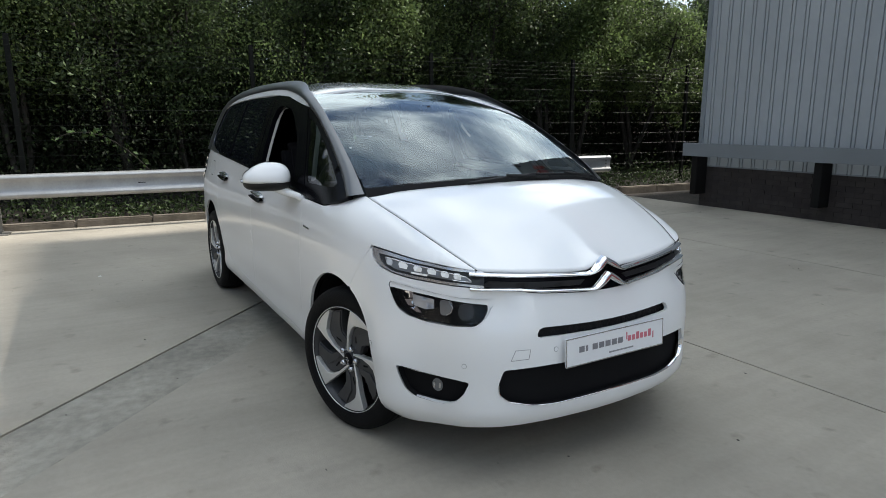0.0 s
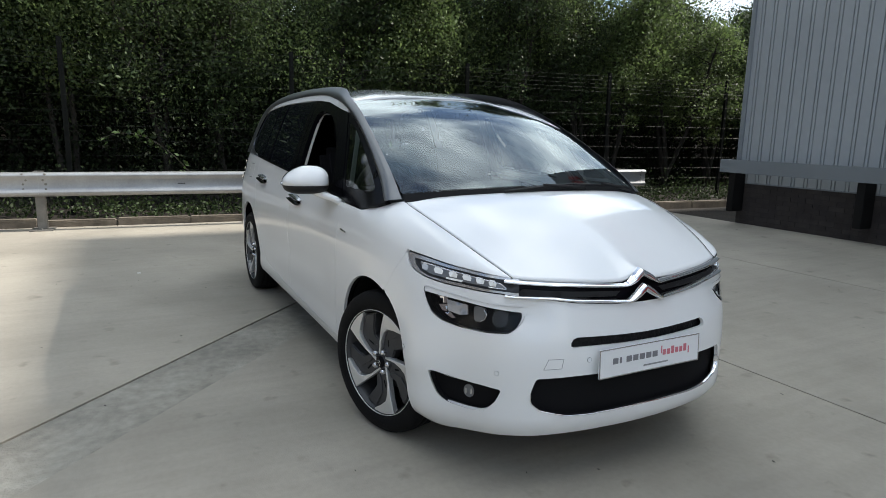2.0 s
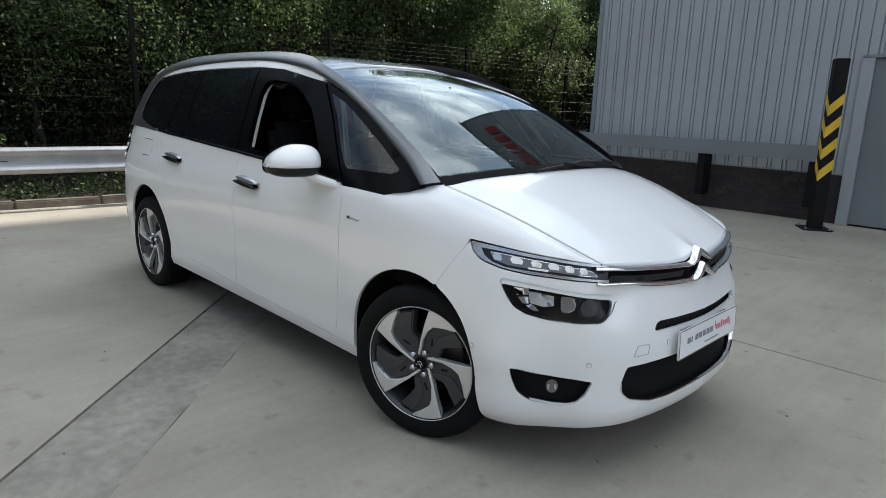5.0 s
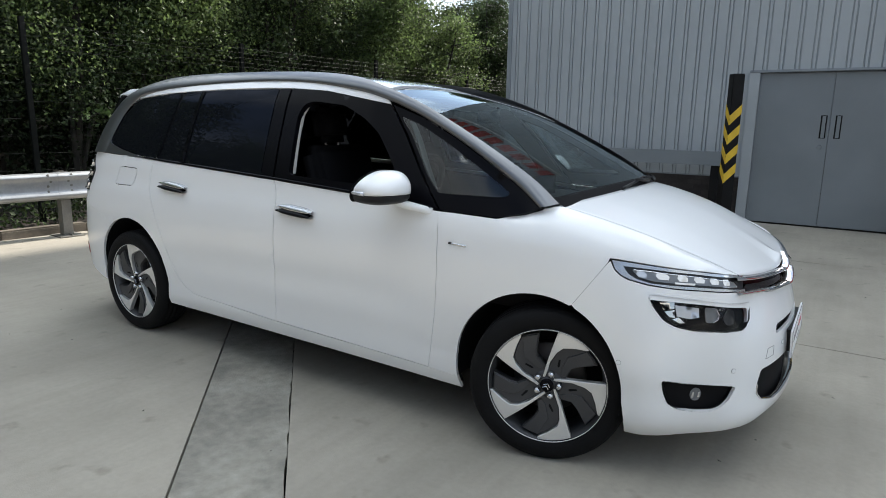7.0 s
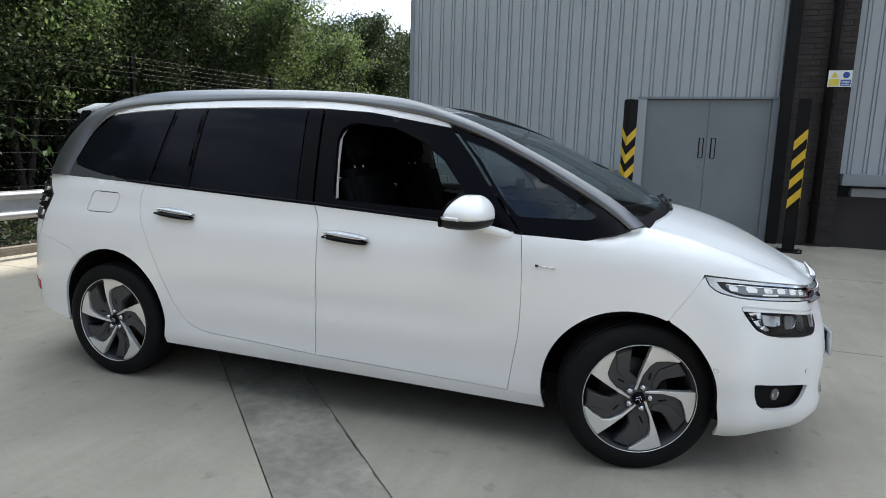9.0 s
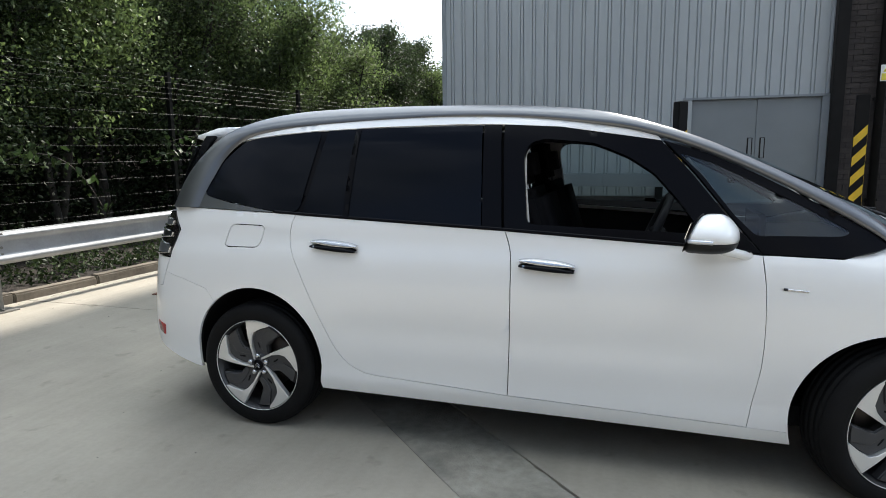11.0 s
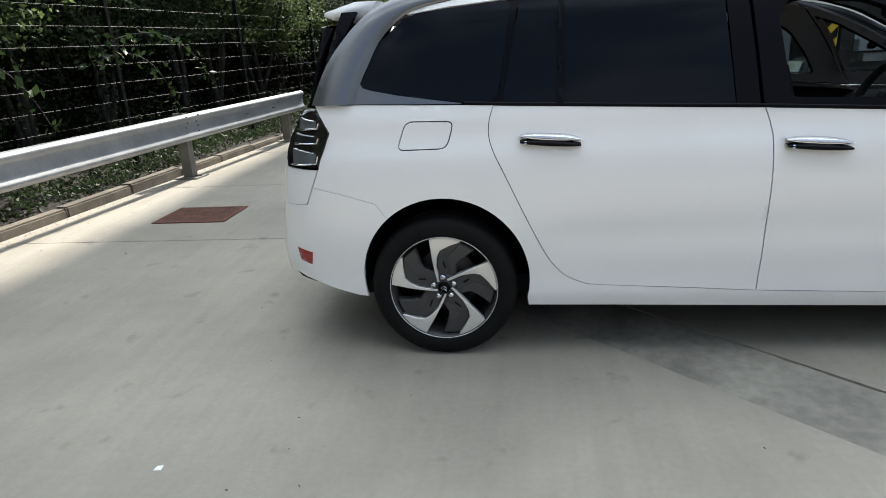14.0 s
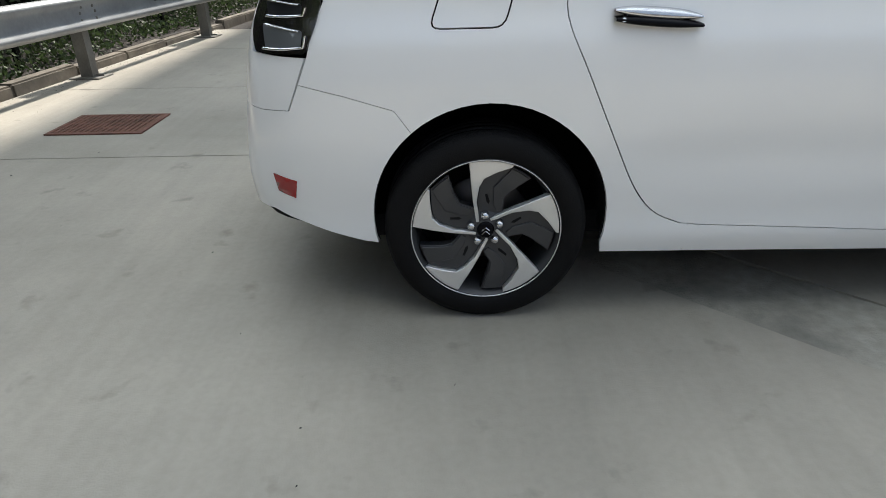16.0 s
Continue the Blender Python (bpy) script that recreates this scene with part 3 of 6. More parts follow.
RUN = np.concatenate([[0], np.cumsum(np.linalg.norm(np.diff(PLAN, axis=0), axis=1))])
RUN += -1.0 - np.interp(-1.0, PLAN[:, 0], RUN)
S_REAR, S_FRONT = RUN[0], RUN[-1]
TANGENT = np.gradient(PLAN, axis=0)
TANGENT /= np.linalg.norm(TANGENT, axis=1)[:, None]
side_in = soft_profile([(0.1, 0.14), (0.18, 0.065), (0.21, 0.04), (0.27, 0.020), (0.31, 0.014), (0.36, 0.019), (0.42, 0.012), (0.50, 0.004), (0.62, 0), (0.80, 0.008), (0.90, 0.022),
                        (0.98, 0.05), (1.06, 0.062), (1.2, 0.11), (1.33, 0.16), (1.455, 0.213), (1.52, 0.25), (1.58, 0.31), (1.64, 0.40)])
front_in = soft_profile([(0.1, 0.2), (0.16, 0.115), (0.19, 0.07), (0.225, 0.024), (0.255, 0.000), (0.275, -0.006), (0.30, 0.002), (0.40, 0.002), (0.5, 0.005), (0.6, 0.02), (0.7, 0.05), (0.8, 0.085), (0.86, 0.125), (1.0, 0.3), (1.64, 1.0)])
rear_in = soft_profile([(0.1, 0.2), (0.2, 0.08), (0.3, 0.02), (0.45, 0), (0.6, 0.015), (0.8, 0.045), (0.9, 0.07), (1.0, 0.11), (1.13, 0.24), (1.3, 0.36), (1.5, 0.50), (1.64, 0.60)])


def skin(s, z, out=0.0):
    """A point of the right-hand body side, fuller at the bumper corner and slightly hollow along the doors: s runs along the plan line (equal to x at the doors), z is the height, out lifts it off."""
    s, z = np.asarray(s, float), np.asarray(z, float)
    x, y = np.interp(s, RUN, PLAN[:, 0]), np.interp(s, RUN, PLAN[:, 1])
    tx, ty = np.interp(s, RUN, TANGENT[:, 0]), np.interp(s, RUN, TANGENT[:, 1])
    nx, ny = -ty, tx
    f, r = np.clip(nx, 0, 1) ** 1.6, np.clip(-nx, 0, 1) ** 1.6
    bow = np.interp(s, [-1, -0.75, -0.52, -0.3, -0.11, 0.0], [1.53, 1.446, 1.342, 1.232, 1.125, 1.045])
    lean = 0.095 * np.clip(s + 1, 0, 1.06) * np.clip((z - 0.96) / (bow - 0.96), 0, 1.15)
    full = 0.068 * np.exp(-((s - 0.40) / 0.14) ** 2) * np.interp(z, [0.15, 0.22, 0.45, 0.72, 0.85], [0.3, 0.8, 1, 0.42, 0])
    hollow = 0.020 * np.exp(-((s - 0.84) / 0.09) ** 2 - ((z - 0.69) / 0.06) ** 2)
    hollow = hollow + 0.0055 * (np.tanh((s + 2.42) / 0.16) - np.tanh((s + 0.62) / 0.16)) * np.exp(-((z - 0.57 - 0.02 * (s + 1.5)) / 0.105) ** 2)
    d = hollow - full + lean + f * front_in(z) + r * rear_in(z) + (1 - f - r) * side_in(z) - out
    return np.stack([x - nx * d, -(y - ny * d), z], -1)


from mathutils.geometry import delaunay_2d_cdt

PAINT = material("white_car_paint", (0.803, 0.81, 0.813), rough=0.34, vary=0.015, scale=2.0, coat=0.8)
LINER = material("black_liner", (0.006, 0.006, 0.007), rough=0.8, spec=0.15)
GLOSS_BLACK = material("gloss_black_trim", (0.004, 0.004, 0.0055), rough=0.22, spec=0.075)
SATIN_GREY = material("satin_grey_arch", (0.160, 0.166, 0.175), rough=0.3, metal=0.75, vary=0.04, scale=3)
CHROME = material("chrome", (0.82, 0.83, 0.85), rough=0.07, metal=1.0)
DULL_CHROME = material("brushed_chrome", (0.62, 0.63, 0.65), rough=0.25, metal=1.0)
BLACK_PLASTIC = material("black_plastic", (0.011, 0.011, 0.012), rough=0.5, spec=0.3, bump=0.15, bump_scale=500)
GRILLE_BLACK = material("black_grille_mesh", (0.006, 0.006, 0.007), rough=0.55, spec=0.25, bump=0.9, bump_scale=55)
RUBBER = material("tyre_rubber", (0.006, 0.006, 0.0065), rough=0.7, vary=0.2, scale=9, bump=0.25, bump_scale=220, spec=0.15)
ALLOY = material("machined_alloy", (0.70, 0.70, 0.69), rough=0.36, metal=0.6, fine=0.05, fine_scale=200)
ALLOY_DARK = material("dark_grey_alloy", (0.060, 0.061, 0.065), rough=0.42, metal=0.45)
BRAKE = material("brake_iron", (0.11, 0.10, 0.095), rough=0.5, metal=0.8)
SEAT_CLOTH = material("dark_seat_cloth", (0.005, 0.005, 0.006), rough=0.9, fine=0.2, fine_scale=300, bump=0.3, bump_scale=500, spec=0.1)
DASH = material("dark_dashboard", (0.014, 0.014, 0.016), rough=0.65, spec=0.25)
PILLAR_GREY = material("grey_pillar_lining", (0.27, 0.275, 0.28), rough=0.85, fine=0.05)
HEADLINER = material("light_headliner", (0.42, 0.41, 0.39), rough=0.9, fine=0.05)
PLATE_WHITE = material("plate_white", (0.78, 0.79, 0.80), rough=0.3)
PLATE_GREY = material("plate_grey_print", (0.20, 0.20, 0.215), rough=0.4)
PLATE_PINK = material("plate_red_print", (0.58, 0.17, 0.21), rough=0.4)
LAMP_RED = material("red_lamp_lens", (0.28, 0.015, 0.015), rough=0.12, coat=0.5)
LAMP_SMOKE = material("smoked_lamp_lens", (0.012, 0.010, 0.011), rough=0.06, coat=1.0)
LAMP_CLEAR = material("pale_reflector", (0.66, 0.68, 0.72), rough=0.22, metal=0.6)
LAMP_HOUSING = material("lamp_housing", (0.020, 0.021, 0.024), rough=0.3, metal=0.3)
SCREEN_GLASS = glass_material("windscreen_glass", (0.80, 0.87, 0.86), 0.9, ior=1.85, coat=(0.86, 0.96, 1.0))
SIDE_GLASS = glass_material("side_glass", (0.62, 0.72, 0.72), 0.80, ior=1.62)
# Grey base colour stands in for the sky mirrored in the roof glass.
ROOF_GLASS = material("roof_glass_pale", (0.34, 0.355, 0.36), rough=0.14, spec=0.5, coat=0.7)
PRIVACY = glass_material("privacy_glass", (0.10, 0.11, 0.13), 0.015, ior=1.2, coat=(0.75, 0.8, 1.0))
LENS = glass_material("clear_lens", (0.97, 0.98, 1.0), 0.97, ior=1.32)
SATIN_CHROME = material("satin_chrome", (0.58, 0.59, 0.61), rough=0.24, metal=0.9)
LAMP_GREY = material("grey_lamp_tray", (0.20, 0.21, 0.225), rough=0.3, metal=0.6)
SENSOR_EDGE = material("fine_grey_joint", (0.30, 0.305, 0.31), rough=0.6)
LED = glow_material("led_white", (0.54, 0.56, 0.58), 0.24)


def densify(outline, step=0.03, closed=True):
    pts = [np.array(p, float) for p in outline]
    out = []
    pairs = list(zip(pts, pts[1:] + pts[:1])) if closed else list(zip(pts, pts[1:]))
    for a, b in pairs:
        n = max(1, int(math.ceil(np.linalg.norm(b - a) / step)))
        out += [a + (b - a) * k / n for k in range(n)]
    if not closed:
        out.append(pts[-1])
    return out


def fillet(outline, r):
    """Rounds the corners of a closed outline."""
    pts = [np.array(p, float) for p in outline]
    out = []
    for i, p in enumerate(pts):
        a, b = pts[i - 1], pts[(i + 1) % len(pts)]
        da, db = np.linalg.norm(a - p), np.linalg.norm(b - p)
        ra, rb = min(r, da * 0.48), min(r, db * 0.48)
        p0, p1 = p + (a - p) / da * ra, p + (b - p) / db * rb
        out += [(1 - u) ** 2 * p0 + 2 * u * (1 - u) * p + u * u * p1 for u in (0, 0.25, 0.5, 0.75, 1)]
    return out


def inside(poly, x, y):
    poly = np.asarray(poly)
    hit = np.zeros(np.shape(x), bool)
    j = len(poly) - 1
    for i in range(len(poly)):
        (xi, yi), (xj, yj) = poly[i], poly[j]
        cross = ((yi > y) != (yj > y)) & (x < (xj - xi) * (y - yi) / (yj - yi + 1e-12) + xi)
        hit ^= cross
        j = i
    return hit


def shrink(poly, d):
    """Moves a closed outline inwards by d."""
    p = np.array(poly, float)
    area = 0.5 * np.sum(p[:, 0] * np.roll(p[:, 1], -1) - np.roll(p[:, 0], -1) * p[:, 1])
    sign = 1 if area > 0 else -1
    e0 = p - np.roll(p, 1, 0)
    e1 = np.roll(p, -1, 0) - p
    t = e0 / (np.linalg.norm(e0, axis=1)[:, None] + 1e-9) + e1 / (np.linalg.norm(e1, axis=1)[:, None] + 1e-9)
    t /= np.linalg.norm(t, axis=1)[:, None] + 1e-9
    return p + sign * d * np.stack([-t[:, 1], t[:, 0]], 1)


def patch(outline, holes=(), surf=None, out=0.0, step=0.035, gap=0.002, depth=0.014, mirror=False, both=False):
    """A panel on the body surface with a turned-in edge. mirror puts it on the other side, both joins the two halves at the nose."""
    surf = surf or skin
    rim = shrink(densify(outline, step), gap) if gap else np.array(densify(outline, step))
    loops = [rim] + [np.array(densify(h, step)) for h in holes]
    pts, edges = [], []
    for lp in loops:
        n0 = len(pts)
        pts += [tuple(p) for p in lp]
        edges += [(n0 + k, n0 + (k + 1) % len(lp)) for k in range(len(lp))]
    count = len(pts)
    lo, hi = rim.min(0), rim.max(0)
    gx, gy = np.meshgrid(np.arange(lo[0] + step * 0.5, hi[0], step), np.arange(lo[1] + step * 0.5, hi[1], step))
    gx[1::2] += step * 0.5
    gx, gy = gx.ravel(), gy.ravel()
    keep = inside(rim, gx, gy)
    for h in loops[1:]:
        keep &= ~inside(h, gx, gy)
    edge_pts = np.array(pts)
    for x, y in zip(gx[keep], gy[keep]):
        if np.min((edge_pts[:, 0] - x) ** 2 + (edge_pts[:, 1] - y) ** 2) > (step * 0.55) ** 2:
            pts.append((x, y))
    v, e, f, *_ = delaunay_2d_cdt([Vector(p) for p in pts], edges, [], 0, 1e-6)
    v2 = np.array([tuple(p) for p in v])
    bm = bmesh.new()
    sides = (False, True) if both else (mirror,)
    for flip in sides:
        co = surf(v2[:, 0], v2[:, 1], out)
        if flip:
            co = co * np.array([1, -1, 1])
        vs = [bm.verts.new(c) for c in co]
        made = []
        for t in f:
            c = v2[list(t)].mean(0)
            if not inside(rim, c[0], c[1]) or any(inside(h, c[0], c[1]) for h in loops[1:]):
                continue
            made.append(bm.faces.new([vs[k] for k in t]))
        for u in vs:
            if not u.link_faces:
                bm.verts.remove(u)
    if both:
        bmesh.ops.remove_doubles(bm, verts=[u for u in bm.verts if abs(u.co.y) < 0.004], dist=0.006)
    # point the faces outwards: away from the middle of the car
    bm.normal_update()
    mid = Vector((-1.4, 0, 0.75))
    tally = sum((f2.calc_center_median() - mid).dot(f2.normal) * f2.calc_area() for f2 in bm.faces)
    loose_faces = bm.faces[:]
    bmesh.ops.recalc_face_normals(bm, faces=loose_faces)
    tally = sum((f2.calc_center_median() - mid).normalized().dot(f2.normal) * f2.calc_area() for f2 in bm.faces)
    if tally < 0:
        bmesh.ops.reverse_faces(bm, faces=bm.faces[:])
    if depth:
        bm.normal_update()
        border = [ed for ed in bm.edges if len(ed.link_faces) == 1 and not (both and all(abs(q.co.y) < 0.004 for q in ed.verts))]
        normal = {q: q.normal.copy() for ed in border for q in ed.verts}
        made = bmesh.ops.extrude_edge_only(bm, edges=border)["geom"]
        seen = {}
        for g in made:
            if isinstance(g, bmesh.types.BMVert):
                src = min((o.other_vert(g) for o in g.link_edges if o.other_vert(g) in normal), key=lambda q: (q.co - g.co).length)
                seen[g] = normal[src]
        for g, nrm in seen.items():
            g.co = g.co - nrm * depth
        for ed in border:
            ed.smooth = False
    return bm


def bar(path, half, out=0.006, surf=None, both=False, mirror=False, lift=0.004, sides=6):
    """A slim raised moulding along a line on the body surface."""
    surf = surf or skin
    line = np.array(densify(path, 0.02, closed=False))
    t = np.gradient(line, axis=0)
    t /= np.linalg.norm(t, axis=1)[:, None]
    nrm = np.stack([-t[:, 1], t[:, 0]], 1)
    h = half(np.linspace(0, 1, len(line)))[:, None] if callable(half) else half
    base = lift(np.linspace(0, 1, len(line))) if callable(lift) else lift
    bm = bmesh.new()
    for flip in ((False, True) if both else (mirror,)):
        rows_ = []
        for k in range(sides + 1):
            u = -1 + 2 * k / sides
            q = line + nrm * h * u
            co = surf(q[:, 0], q[:, 1], base + out * math.sqrt(max(0, 1 - u * u)) - (0.012 if k in (0, sides) else 0))
            if flip:
                co = co * np.array([1, -1, 1])
            rows_.append([bm.verts.new(c) for c in co])
        for a, b in zip(rows_, rows_[1:]):
            for i in range(len(a) - 1):
                bm.faces.new((a[i], a[i + 1], b[i + 1], b[i]))
    bmesh.ops.recalc_face_normals(bm, faces=bm.faces[:])
    return bm


def grid_mesh(fn, nu, nv, thick=0.0):
    """A surface over the unit square, with a second skin where thick is given."""
    bm = bmesh.new()
    vs = [[bm.verts.new(fn(i / nu, j / nv)) for j in range(nv + 1)] for i in range(nu + 1)]
    for i in range(nu):
        for j in range(nv):
            bm.faces.new((vs[i][j], vs[i + 1][j], vs[i + 1][j + 1], vs[i][j + 1]))
    bm.normal_update()
    if sum(f.normal.z for f in bm.faces) < 0:
        bmesh.ops.reverse_faces(bm, faces=bm.faces[:])
    if thick:
        bmesh.ops.solidify(bm, geom=bm.faces[:], thickness=thick)
    return bm


def lerp_line(points):
    """A smooth line through points, by 0..1."""
    c = smooth_curve(points, 120)
    u = np.linspace(0, 1, 120)
    return lambda q: np.array([np.interp(q, u, c[:, k]) for k in range(c.shape[1])])


def coons(front, rear, right, left):
    """A surface between four border lines; u crosses from right to left, v runs from front to rear."""
    f0, f1, r0, r1 = front(0), front(1), rear(0), rear(1)
    return lambda u, v: (1 - v) * front(u) + v * rear(u) + (1 - u) * right(v) + u * left(v) - ((1 - u) * (1 - v) * f0 + u * (1 - v) * f1 + (1 - u) * v * r0 + u * v * r1)


# ---- the car: lines shared by several panels ----
BELT = [(-3.40, 1.129), (-3.15, 1.124), (-2.75, 1.110), (-2.60, 1.102), (-2.2, 1.082), (-1.8, 1.062), (-1.548, 1.050), (-1.13, 1.026), (-0.78, 1.006), (-0.513, 0.981), (-0.23, 0.974)]
belt_z = soft_profile([(a, b) for a, b in BELT])
HOOD_RIGHT = lerp_line([tuple(skin(0.762, 0.820)), (0.50, -0.590, 0.884), (0.30, -0.642, 0.957), (0.12, -0.671, 1.007), (-0.014, -0.678, 1.036)])
SHOULDER = soft_profile([(-0.6, 0.90), (-0.23, 0.925), (0.0, 0.915), (0.265, 0.872), (0.5, 0.851), (0.76, 0.819), (0.9, 0.808)])
ROLL = 0.1


def fender_skin(s, q, out=0.0):
    """The wing: the body side, rolled over at the shoulder to the bonnet's edge."""
    s, q = np.asarray(s, float), np.asarray(q, float)
    z0 = SHOULDER(s)
    low = skin(s, np.minimum(q, z0), out)
    v = np.clip((q - z0) / ROLL, 0, 1)[..., None]
    top = []
    for a in np.ravel(s):
        if a < -0.23:
            top.append(skin(a, belt_z(a)))
        elif a < 0.0:
            u = (a + 0.23) / 0.23
            top.append((1 - u) * skin(-0.23, 0.974) + u * np.array([-0.014, -0.678, 1.036]))
        else:
            top.append(HOOD_RIGHT(1 - min(1, a / 0.76)))
    top = np.array(top).reshape(low.shape)
    p0 = skin(s, z0, out)
    up = (skin(s, z0, out) - skin(s, z0 - 0.02, out)) / 0.02
    span = np.linalg.norm(top - p0, axis=-1)[..., None]
    h1, h2, h3 = 2 * v ** 3 - 3 * v ** 2 + 1, v ** 3 - 2 * v ** 2 + v, -2 * v ** 3 + 3 * v ** 2
    inward = (top - p0) * np.array([1.0, 1.3, 0.35])
    rolled = h1 * p0 + h2 * up * span + h3 * top + (v ** 3 - v ** 2) * inward
    return np.where(v > 0, rolled, low)


def arch_line(cx, cz, rear_r, front_r, height, a0, a1, n=26):
    out = []
    for k in range(n + 1):
        a = radians(a0 + (a1 - a0) * k / n)
        c, s = math.cos(a), math.sin(a)
        out.append((cx + (front_r if c > 0 else rear_r) * c, cz + height * s))
    return out


ARCH_F = dict(cx=-0.02, cz=0.335, rear_r=0.372, front_r=0.345, height=0.368)
ARCH_R = dict(cx=-2.83, cz=0.365, rear_r=0.367, front_r=0.367, height=0.369)
FRONT_SEAM = [(-0.538, 0.2755), (-0.523, 0.389), (-0.510, 0.464), (-0.499, 0.537), (-0.494, 0.62), (-0.493, 0.72), (-0.497, 0.85), (-0.513, 0.981)]
MID_SEAM = [(-1.527, 0.302), (-1.519, 0.5), (-1.514, 0.75), (-1.514, 0.857), (-1.518, 0.95), (-1.530, 1.0), (-1.548, 1.050)]
REAR_SEAM = [(-2.600, 1.102), (-2.618, 1.05), (-2.623, 0.985), (-2.605, 0.92), (-2.56, 0.825), (-2.50, 0.695), (-2.441, 0.571), (-2.395, 0.48), (-2.352, 0.418), (-2.308, 0.377), (-2.25, 0.350), (-2.173, 0.335), (-1.804, 0.317)]
REAR_SEAM = [tuple(p) for p in smooth_curve(REAR_SEAM, 48)]
SILL_TOP = [(-1.804, 0.317), (-1.527, 0.302), (-0.538, 0.2755)]

car = thing("car", "white seven-seat family car with grey roof arches parked on concrete", "car")

belt_door_f = [(-1.548, 1.050), (-1.13, 1.026), (-0.78, 1.006), (-0.513, 0.981)]
front_door_line = MID_SEAM[:-1] + belt_door_f + FRONT_SEAM[::-1][1:]
belt_door_r = [(-1.548, 1.050), (-1.8, 1.062), (-2.2, 1.082)]
rear_door_line = REAR_SEAM[:-1] + [(-1.804, 0.317)] + MID_SEAM[:-1] + belt_door_r
TAIL_EDGE = [(-3.385, 1.112), (-3.345, 1.06), (-3.312, 1.012), (-3.345, 0.94), (-3.366, 0.866), (-3.400, 0.785)]
BUMPER_R_SEAM = [(-3.400, 0.785), (-3.261, 0.755), (-3.115, 0.714)]
flap_line = fillet([(-3.012, 0.934), (-2.795, 0.936), (-2.762, 1.048), (-2.970, 1.053)], 0.035)
quarter_line = [(-2.600, 1.102), (-2.75, 1.110), (-3.15, 1.124), (-3.40, 1.129)] + TAIL_EDGE + BUMPER_R_SEAM[1:] \
    + arch_line(**ARCH_R, a0=130, a1=-14, n=22) + [(-2.468, 0.238), (-2.2, 0.2345), (-2.2, 0.3395)] + [p for p in REAR_SEAM[::-1] if p[0] < -2.206][:-1]
bumper_r_line = BUMPER_R_SEAM + arch_line(**ARCH_R, a0=130, a1=193, n=12) + [(-3.235, 0.288), (-3.34, 0.315), (-3.44, 0.345), (-3.56, 0.37), (-3.75, 0.36), (-4.0, 0.32), (S_REAR, 0.31), (S_REAR, 0.695), (-3.9, 0.695), (-3.55, 0.700), (-3.436, 0.708)]
fender_line = FRONT_SEAM[:-1] + [(-0.513, 1.0)] + [(a, float(SHOULDER(a)) + ROLL) for a in np.linspace(-0.45, 0.757, 16)] \
    + [(0.757, 0.8205), (0.70, 0.829), (0.598, 0.839), (0.49, 0.848), (0.391, 0.857), (0.249, 0.870), (0.240, 0.850)] + [(0.18, 0.768), (0.118, 0.680)] + arch_line(**ARCH_F, a0=68, a1=189.8, n=24)
sill_line = [(-0.372, 0.212), (-1.5, 0.225), (-2.2, 0.2345), (-2.2, 0.3395), (-2.173, 0.335)] + SILL_TOP + [(-0.386, 0.272)]
HEAD_LOW = [(0.252, 0.860), (0.268, 0.828), (0.292, 0.809), (0.320, 0.797), (0.385, 0.784), (0.49, 0.774), (0.60, 0.768), (0.71, 0.762), (0.785, 0.756), (0.955, 0.737), (1.04, 0.725), (1.23, 0.710)]
lamp_line = fillet([(0.397, 0.735), (0.420, 0.700), (0.452, 0.662), (0.498, 0.639), (0.565, 0.625), (0.60, 0.623), (0.675, 0.619), (0.762, 0.620), (0.795, 0.639), (0.817, 0.672), (0.818, 0.693), (0.70, 0.709), (0.605, 0.719), (0.50, 0.729)], 0.012)
fog_line = fillet([(0.459, 0.442), (0.468, 0.395), (0.488, 0.346), (0.522, 0.323), (0.600, 0.311), (0.665, 0.314), (0.695, 0.328), (0.724, 0.357), (0.748, 0.408), (0.68, 0.415), (0.622, 0.417), (0.545, 0.424)], 0.014)
mouth_line = fillet([(0.876, 0.457), (0.856, 0.400), (0.858, 0.364), (0.894, 0.334), (1.0, 0.308), (1.10, 0.304), (1.25, 0.308), (S_FRONT + 0.2, 0.310), (S_FRONT + 0.2, 0.462)], 0.014)
mouth_line = [(min(float(a), S_FRONT), float(b)) for a, b in mouth_line]
bumper_line = [(0.118, 0.680), (0.18, 0.768), (0.240, 0.850)] + HEAD_LOW + [(S_FRONT, 0.708), (S_FRONT, 0.595)] + [(1.25, 0.596), (1.040, 0.602), (1.022, 0.596), (1.013, 0.583), (1.013, 0.573), (1.022, 0.568)] + [(1.25, 0.564), (S_FRONT, 0.564), (S_FRONT, 0.462)]
mouth_half = []
for p in mouth_line:
    if p[0] < S_FRONT - 1e-6 and (not mouth_half or np.linalg.norm(np.array(p) - mouth_half[-1]) > 0.004):
        mouth_half.append(np.array(p))
first = int(np.argmax([p[1] - (p[0] > 1.0) * 9 for p in mouth_half]))
mouth_open = mouth_half[first:] + mouth_half[:first]
if mouth_open[1][1] > mouth_open[0][1] + 0.02:
    mouth_open = mouth_open[::-1]
bumper_line = bumper_line + [tuple(p) for p in mouth_open] + [(S_FRONT, 0.310), (S_FRONT, 0.226), (1.1, 0.223), (0.8, 0.218), (0.67, 0.208), (0.55, 0.194), (0.47, 0.180), (0.40, 0.177), (0.347, 0.186), (0.338, 0.26)] + arch_line(**ARCH_F, a0=0, a1=64, n=14)

